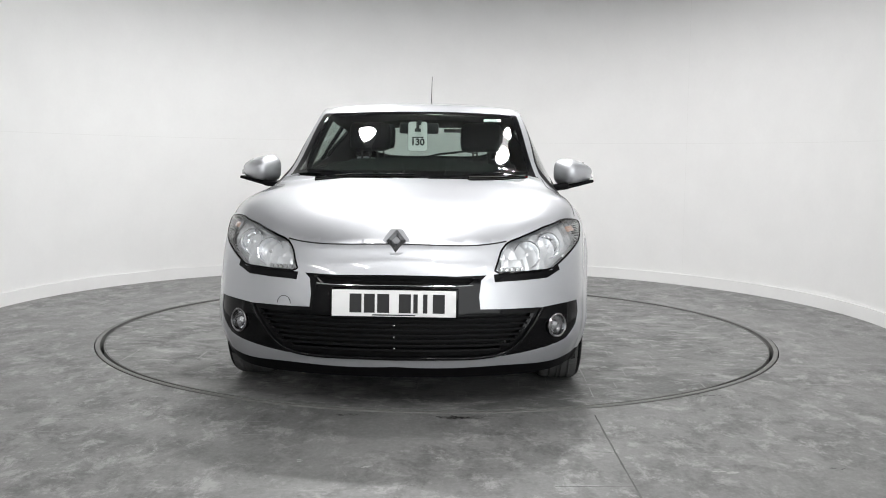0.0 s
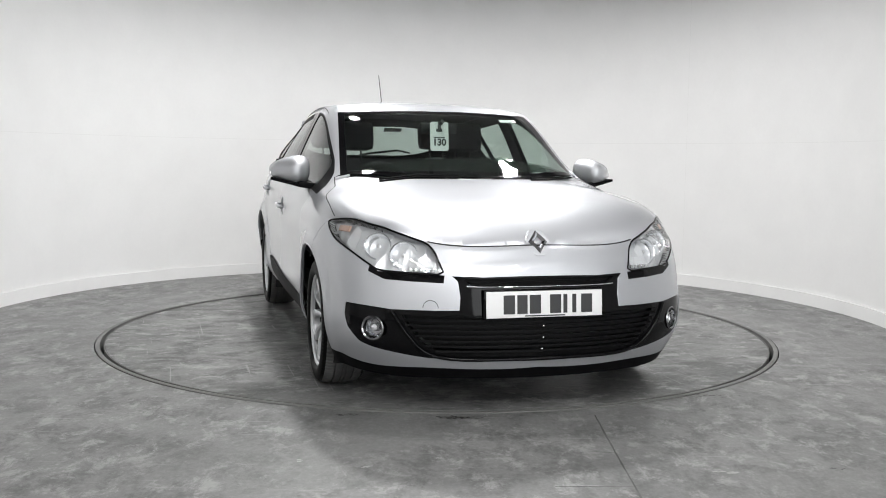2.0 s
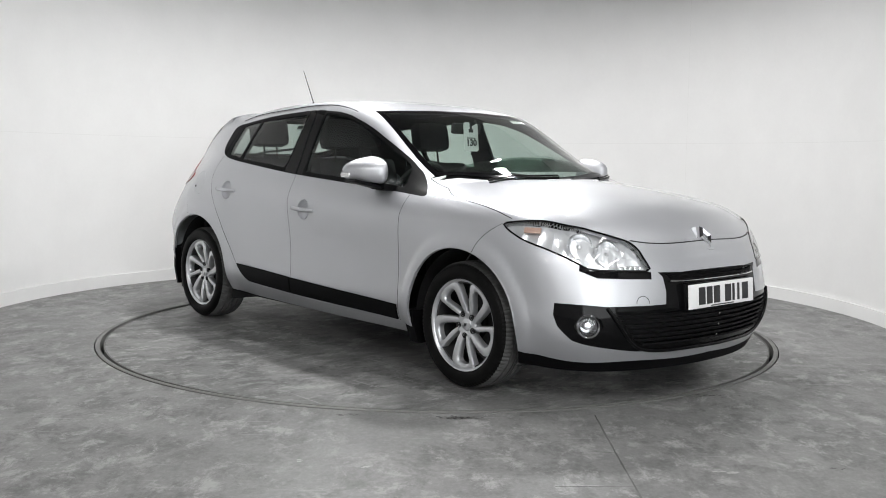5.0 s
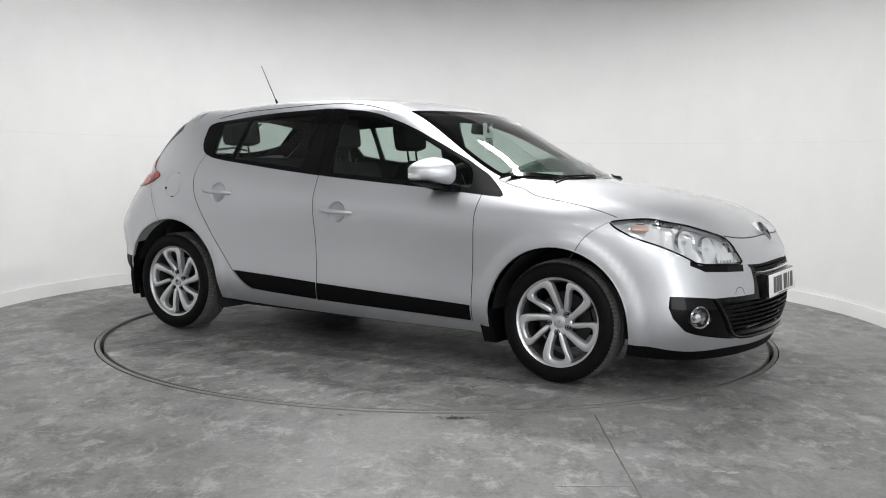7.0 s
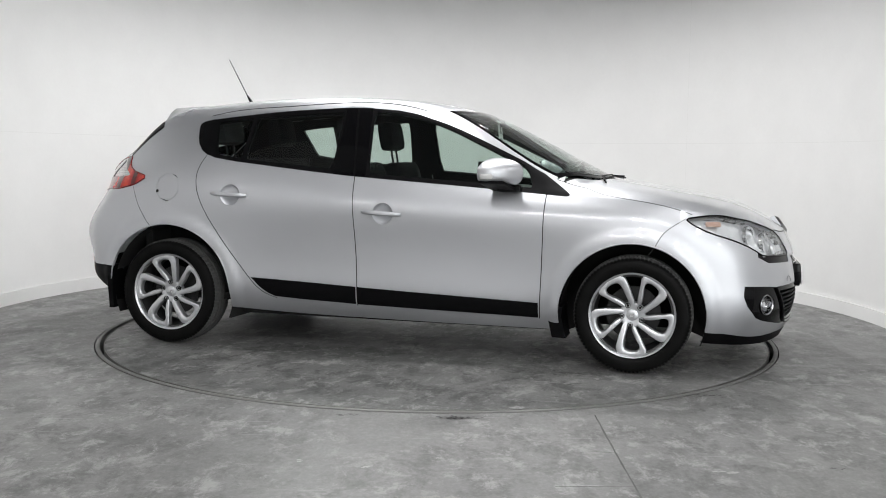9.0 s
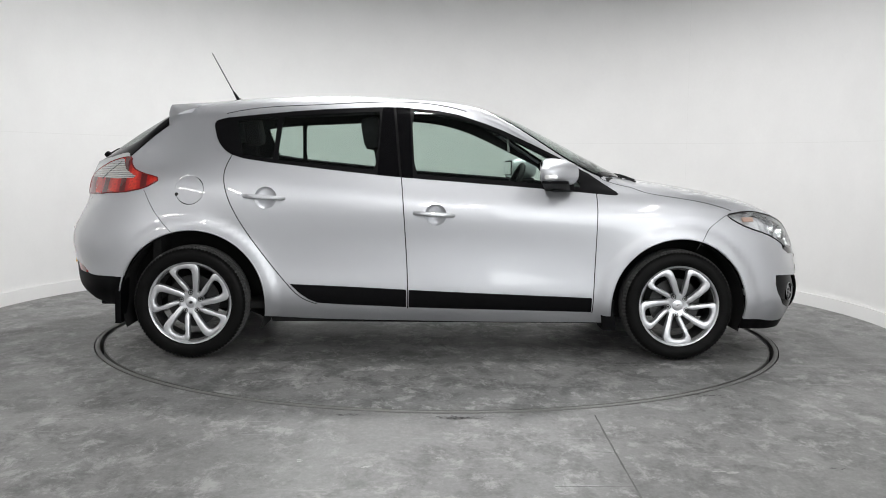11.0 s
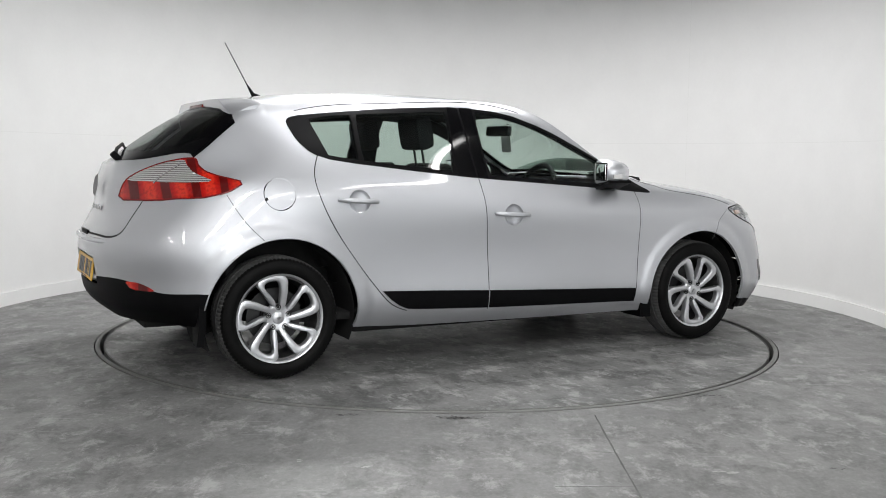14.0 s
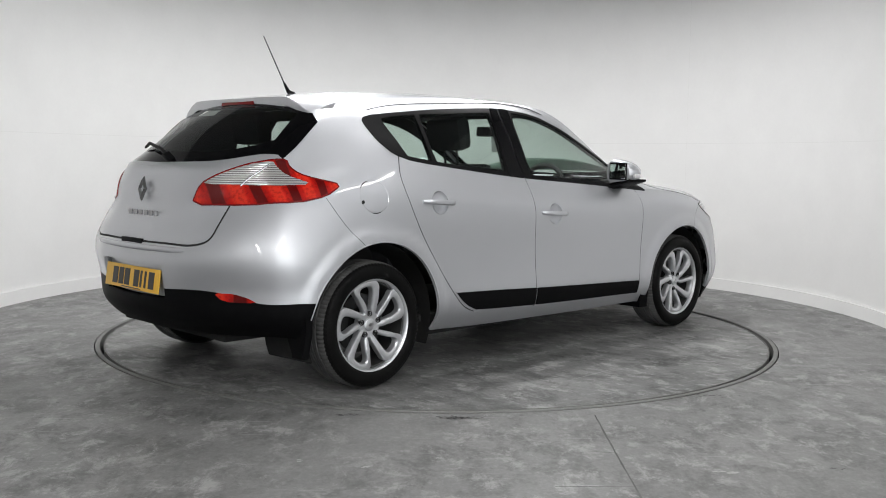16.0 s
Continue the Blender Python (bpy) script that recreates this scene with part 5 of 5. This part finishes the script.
def build_handles(doors, rdoors):
    for pair, (hx, hz) in zip((doors, rdoors), HANDLES):
        for s, door in zip((1, -1), pair):
            uv = on_skin([(hx, hz)], "side")
            p = skin(uv[:, 0], uv[:, 1])[0] * [1, s, 1]
            bm = bmesh.new()
            rows = []
            for i in range(15):
                f = i / 14 * 2 - 1
                x = .112 * f
                out_ = .030 * (1 - abs(f) ** 4) + .004
                h = .0125 * (1 - .35 * f ** 6)
                rows.append([bm.verts.new((x, s * (out_ + dy), dz)) for dy, dz in ((-.012, -h * .7), (-.004, -h), (.002, -h * .5), (.003, h * .3), (-.002, h), (-.012, h * .7))])
            for a, b in zip(rows, rows[1:]):
                for k in range(6):
                    bm.faces.new((a[k], a[(k + 1) % 6], b[(k + 1) % 6], b[k]))
            bm.faces.new(rows[0])
            bm.faces.new(rows[-1][::-1])
            bmesh.ops.recalc_face_normals(bm, faces=bm.faces[:])
            part("door_handle", bm, M_PAINT, door, m=pose(*p, 0, 3, 0))


def plate(name, m, material, label):
    bm = bmesh.new()
    box(bm, -.26, .26, -.0555, .0555, 0, .006, .003)
    pl = part(name, bm, material, CAR, label, m=m)
    x = -.185
    for w in (.05, .045, .05, 0, .05, .018, .018, .05):
        if w == 0:
            x += .03
            continue
        part("plate_bar", box(bmesh.new(), x, x + w, -.0395, .0395, .006, .0075), M_INK, pl)
        x += w + .0105 + (.012 if w < .03 else 0)
    bm = bmesh.new()
    box(bm, -.09, .09, -.051, -.046, .006, .0072)
    part("maker_line", bm, M_INK, pl)
    return pl


def diamond(name, m, ry, rz, parent, inner=0.45, material=None):
    """A plain chromed diamond badge with an open middle and slanted facets."""
    bm = bmesh.new()
    o = [(0, rz), (ry, 0), (0, -rz), (-ry, 0)]
    top = [bm.verts.new((a * .72, b * .72, .013)) for a, b in o]
    base = [bm.verts.new((a, b, 0)) for a, b in o]
    hole = [bm.verts.new((a * inner, b * inner, .002)) for a, b in o]
    for k in range(4):
        j = (k + 1) % 4
        bm.faces.new((base[k], base[j], top[j], top[k]))
        bm.faces.new((top[k], top[j], hole[j], hole[k]))
    bmesh.ops.recalc_face_normals(bm, faces=bm.faces[:])
    return part(name, bm, material or M_CHROME, parent, "chromed diamond badge", smooth=False, m=m)


def build_details(gate):
    face = Matrix(((0, 0, 1, 0), (1, 0, 0, 0), (0, 1, 0, 0), (0, 0, 0, 1)))
    back = Matrix(((0, 0, -1, 0), (-1, 0, 0, 0), (0, 1, 0, 0), (0, 0, 0, 1)))
    plate("number_plate", Matrix.Translation((2.176, 0, .485)) @ pose(0, 0, 0, 0, -4, 0) @ face, M_WHITE, "white number plate with dark bars")
    bm = bmesh.new()
    box(bm, 2.10, 2.172, -.27, .27, .424, .546, .008)
    part("plate_holder", bm, M_GLOSS, CAR)
    plate("number_plate", Matrix.Translation((-2.098, 0, .512)) @ pose(0, 0, 0, 0, 8, 0) @ back, M_YELLOW, "yellow number plate with dark bars")
    # nose badge in its shield
    m = Matrix.Translation((2.079, 0, .745)) @ pose(0, 0, 0, 0, -36, 0) @ face
    bm = bmesh.new()
    hexa = [(-.026, .058), (.026, .058), (.056, .004), (.034, -.056), (.016, -.070), (-.016, -.070), (-.034, -.056), (-.056, .004)]
    lo, hi = [bm.verts.new((a * 1.08, b * 1.08, -.02)) for a, b in hexa], [bm.verts.new((a, b, .002)) for a, b in hexa]
    for k in range(8):
        bm.faces.new((lo[k], lo[(k + 1) % 8], hi[(k + 1) % 8], hi[k]))
    bm.faces.new(hi)
    bmesh.ops.recalc_face_normals(bm, faces=bm.faces[:])
    shield = part("badge_shield", bm, M_PAINT, CAR, smooth=False, m=m @ pose(0, -.002, -.008))
    diamond("front_badge", m @ pose(0, -.004, -.004), .043, .058, CAR, .42, M_SMOKE)
    diamond("rear_badge", Matrix.Translation((-2.037, 0, .930)) @ pose(0, 0, 0, 0, 8, 0) @ back, .036, .062, gate, .45, M_SMOKE)
    for i in range(6):
        part("script_bar", box(bmesh.new(), -.145 + .049 * i, -.145 + .049 * i + .036, -.012, .012, 0, .003, .001), M_SMOKE, gate, "plain chrome bar", m=Matrix.Translation((-2.036, 0, .818)) @ pose(0, 0, 0, 0, 2, 0) @ back)
    bm = bmesh.new()
    box(bm, -.012, .02, -.10, .10, -.012, .012, .006)
    part("gate_handle", bm, M_PLASTIC, gate, m=pose(-2.092, 0, .690))
    # aerial
    b = Vector((-1.195, 0, 1.421))
    bm = tube(bmesh.new(), [b + Vector((.03, 0, -.005)), b + Vector((-.004, 0, .012)), b + Vector((-.03, 0, .055))], .016, 12, .35)
    a = part("roof_aerial", bm, M_PLASTIC, CAR, "black whip aerial")
    part("aerial_rod", tube(bmesh.new(), [b + Vector((-.028, 0, .05)), b + Vector((-.157, 0, .285))], .0032, 8, .7), M_PLASTIC, a)
    # wipers
    for pts in (([(1.13, -.50, 1.0), (1.10, -.30, 1.012), (1.125, .02, 1.01)]), ([(1.17, .30, 1.0), (1.06, .48, 1.025), (.99, .60, 1.02)])):
        p = [Vector((x, y, float(lid([x], [y])[0]) + .014)) for x, y, _ in pts]
        w = part("windscreen_wiper", tube(bmesh.new(), p, .005, 8, .7), M_PLASTIC, CAR, "black windscreen wiper")
        part("wiper_blade", tube(bmesh.new(), [q + Vector((.008, 0, -.010)) for q in p], .005, 6), M_RUBBER, w)
    p = [Vector((x, y, float(lid([x], [y])[0]) + h)) for x, y, h in ((-1.955, -.10, .02), (-1.93, .02, .035), (-1.86, .26, .035), (-1.83, .36, .02))]
    w = part("rear_wiper", tube(bmesh.new(), p, .011, 8, .6), M_PLASTIC, CAR, "black rear wiper")
    bm = bmesh.new()
    box(bm, -.03, .03, -.022, .022, -.012, .022, .01)
    part("wiper_hub", bm, M_PLASTIC, w, m=pose(-1.955, -.09, float(lid([-1.955], [-.09])[0]) + .012, 0, 45, 0))
    # the ditch along the roof's edge
    uv = on_skin([(x, eave(x) + .026) for x in np.linspace(.16, -1.16, 44)], "side")
    ditch = skin(uv[:, 0], uv[:, 1]) - skin_normal(uv[:, 0], uv[:, 1]) * .0008
    for s in (1, -1):
        part("roof_ditch_seal", tube(bmesh.new(), ditch * [1, s, 1], .0026, 6), M_DARK, CAR, "thin black seal along the roof edge")
    # finger notch of the fuel flap
    q = on_skin([(-1.384, .884)], "side")
    part("flap_notch", lathe([(0, .002), (.008, .002), (.010, 0), (0, 0)], 14), M_DARK, CAR, m=Matrix.Translation(skin(q[:, 0], q[:, 1])[0] * [1, -1, 1]) @ pose(0, 0, 0, 90, 0, 0))
    # towing-eye cover ring on the bumper
    bm = tube(bmesh.new(), [skin(*on_skin([(.477 + .030 * math.cos(a), .468 + .032 * math.sin(a))], "nose").T)[0] * [1, -1, 1] for a in np.linspace(0, math.pi, 14)], .0016, 6)
    part("tow_eye_cover", bm, M_DISC, CAR)


def build_cabin():
    def seat(x, y, w, nm, z=.42):
        bm = bmesh.new()
        box(bm, -.27, .25, -w, w, -.02, .13, .05)
        st = part(nm, bm, M_CLOTH, CAR, "charcoal cloth seat", m=pose(x, y, z))
        bm = bmesh.new()
        box(bm, -.07, .07, -w + .01, w - .01, -.02, .56, .055)
        part("backrest", bm, M_CLOTH, st, m=pose(-.27, 0, .10, 0, -17, 0))
        hs = (0,) if w < .4 else (-.40, 0.40)
        for h in hs:
            bm = bmesh.new()
            box(bm, -.055, .055, -.135, .135, 0, .19, .045)
            hd = part("head_restraint", bm, M_CLOTH, st, m=pose(-.47, h, .715, 0, -10, 0))
            for py in (-.05, .05):
                part("restraint_post", tube(bmesh.new(), [(0, py, -.09), (0, py, .02)], .007), M_TRIM, hd)

    seat(.12, -.37, .25, "driver_seat")
    seat(.12, .37, .25, "passenger_seat")
    seat(-.68, 0, .62, "rear_bench", .44)
    # dashboard with a binnacle
    bm = bmesh.new()
    box(bm, .52, 1.0, -.70, .70, .55, .90, .07)
    box(bm, .48, .72, -.56, -.18, .80, .945, .05)
    box(bm, .50, .75, -.14, .16, .62, .93, .04)
    part("dashboard", bm, M_TRIM, CAR, "dark moulded dashboard")
    bm = tube(bmesh.new(), [(.185 * math.cos(a), .185 * math.sin(a), 0) for a in np.linspace(0, 2 * math.pi, 41)], .016, 10)
    sw = part("steering_wheel", bm, M_TRIM, CAR, "dark steering wheel", m=pose(.43, -.37, .885, 0, -66, 0))
    bm = bmesh.new()
    box(bm, -.06, .06, -.07, .07, -.03, .01, .02)
    for a in (0, 90, 180):
        box(bm, .04, .18, -.018, .018, -.012, .006, .005, pose(0, 0, 0, 0, 0, a + 90))
    part("wheel_boss", bm, M_TRIM, sw)
    # rear-view mirror with the card that hangs from it
    bm = bmesh.new()
    box(bm, -.018, .02, -.115, .115, -.032, .032, .014)
    rm = part("inner_mirror", bm, M_TRIM, CAR, "black rear-view mirror", m=pose(.40, 0, 1.265, 0, 8, 6))
    part("mirror_stem", tube(bmesh.new(), [(.02, 0, .02), (.07, 0, .05)], .012), M_TRIM, rm)
    bm = bmesh.new()
    box(bm, -.0555, .0555, -.085, .085, -.0015, .0015)
    side = [e for e in bm.edges if abs(e.verts[0].co.z - e.verts[1].co.z) > .002]
    bmesh.ops.bevel(bm, geom=side, offset=.016, segments=4, profile=0.5, affect="EDGES")
    face = Matrix(((0, 0, 1, 0), (1, 0, 0, 0), (0, 1, 0, 0), (0, 0, 0, 1)))
    card = part("stock_card", bm, M_WHITE, CAR, "white hanging card with a number", smooth=False, m=Matrix.Translation((.452, -.005, 1.217)) @ pose(0, 0, 0, 0, -6, 0) @ face)
    t = bpy.data.curves.new("card_number", "FONT")
    t.body, t.size, t.align_x, t.align_y, t.extrude = "130", .054, "CENTER", "CENTER", .0005
    t.offset = .0022
    t.materials.append(M_INK)
    put("card_number", t, card, "black printed number", pose(0, -.036, .0022))
    bm = bmesh.new()
    box(bm, -.034, .034, -.010, -.004, .0015, .0025)
    part("card_line", bm, M_INK, card)
    bm = bmesh.new()
    box(bm, -.009, .009, .03, .085, .0015, .003, .001)
    box(bm, -.018, .018, .026, .045, .0015, .003, .001)
    part("card_slot", bm, M_INK, card)
    # parcel shelf, floor and bulkhead
    bm = bmesh.new()
    box(bm, -1.72, -1.18, -.54, .54, .955, .975, .008)
    part("parcel_shelf", bm, M_TRIM, CAR)
    bm = bmesh.new()
    box(bm, -1.3, .9, -.74, .74, .26, .30, .01)
    box(bm, .90, .94, -.72, .72, .26, .93, .01)
    box(bm, -1.55, -1.50, -.70, .70, .30, .95, .01)
    part("cabin_floor", bm, M_LINER, CAR)
    # sun visor sticker and paper on the windscreen, sticker on the rear window
    z = float(lid([.42], [.40])[0])
    bm = bmesh.new()
    box(bm, -.018, .018, -.05, .05, -.001, .001)
    part("screen_sticker", bm, M_WHITE, CAR, m=pose(.40, .43, float(lid([.40], [.43])[0]) - .006, 0, 25, 0))
    bm = bmesh.new()
    box(bm, -.025, .025, -.07, .07, -.001, .001)
    part("rear_sticker", bm, M_WHITE, CAR, m=pose(-1.575, .16, float(lid([-1.575], [.16])[0]) - .006, 0, -33, 0))


GATE, DOORS, RDOORS = build_body()
build_lid()
build_spoiler()
build_wheels()
build_mirrors(DOORS)
build_handles(DOORS, RDOORS)
build_details(GATE)
build_cabin()


# ---- what moves: the turntable turns with the car on it ----
def turn(t):
    return -91.98 + 8.53 * t


def motions():
    rows = [i * 0.5 for i in range(33)]
    walk(TABLE, [(t, pose(0, 0, 0, 0, 0, turn(t))) for t in rows])
    walk(CAR, [(t, pose(0, 0, 0, 0, 0, turn(t)) @ pose(-0.0357, -0.109, 0)) for t in rows])


motions()
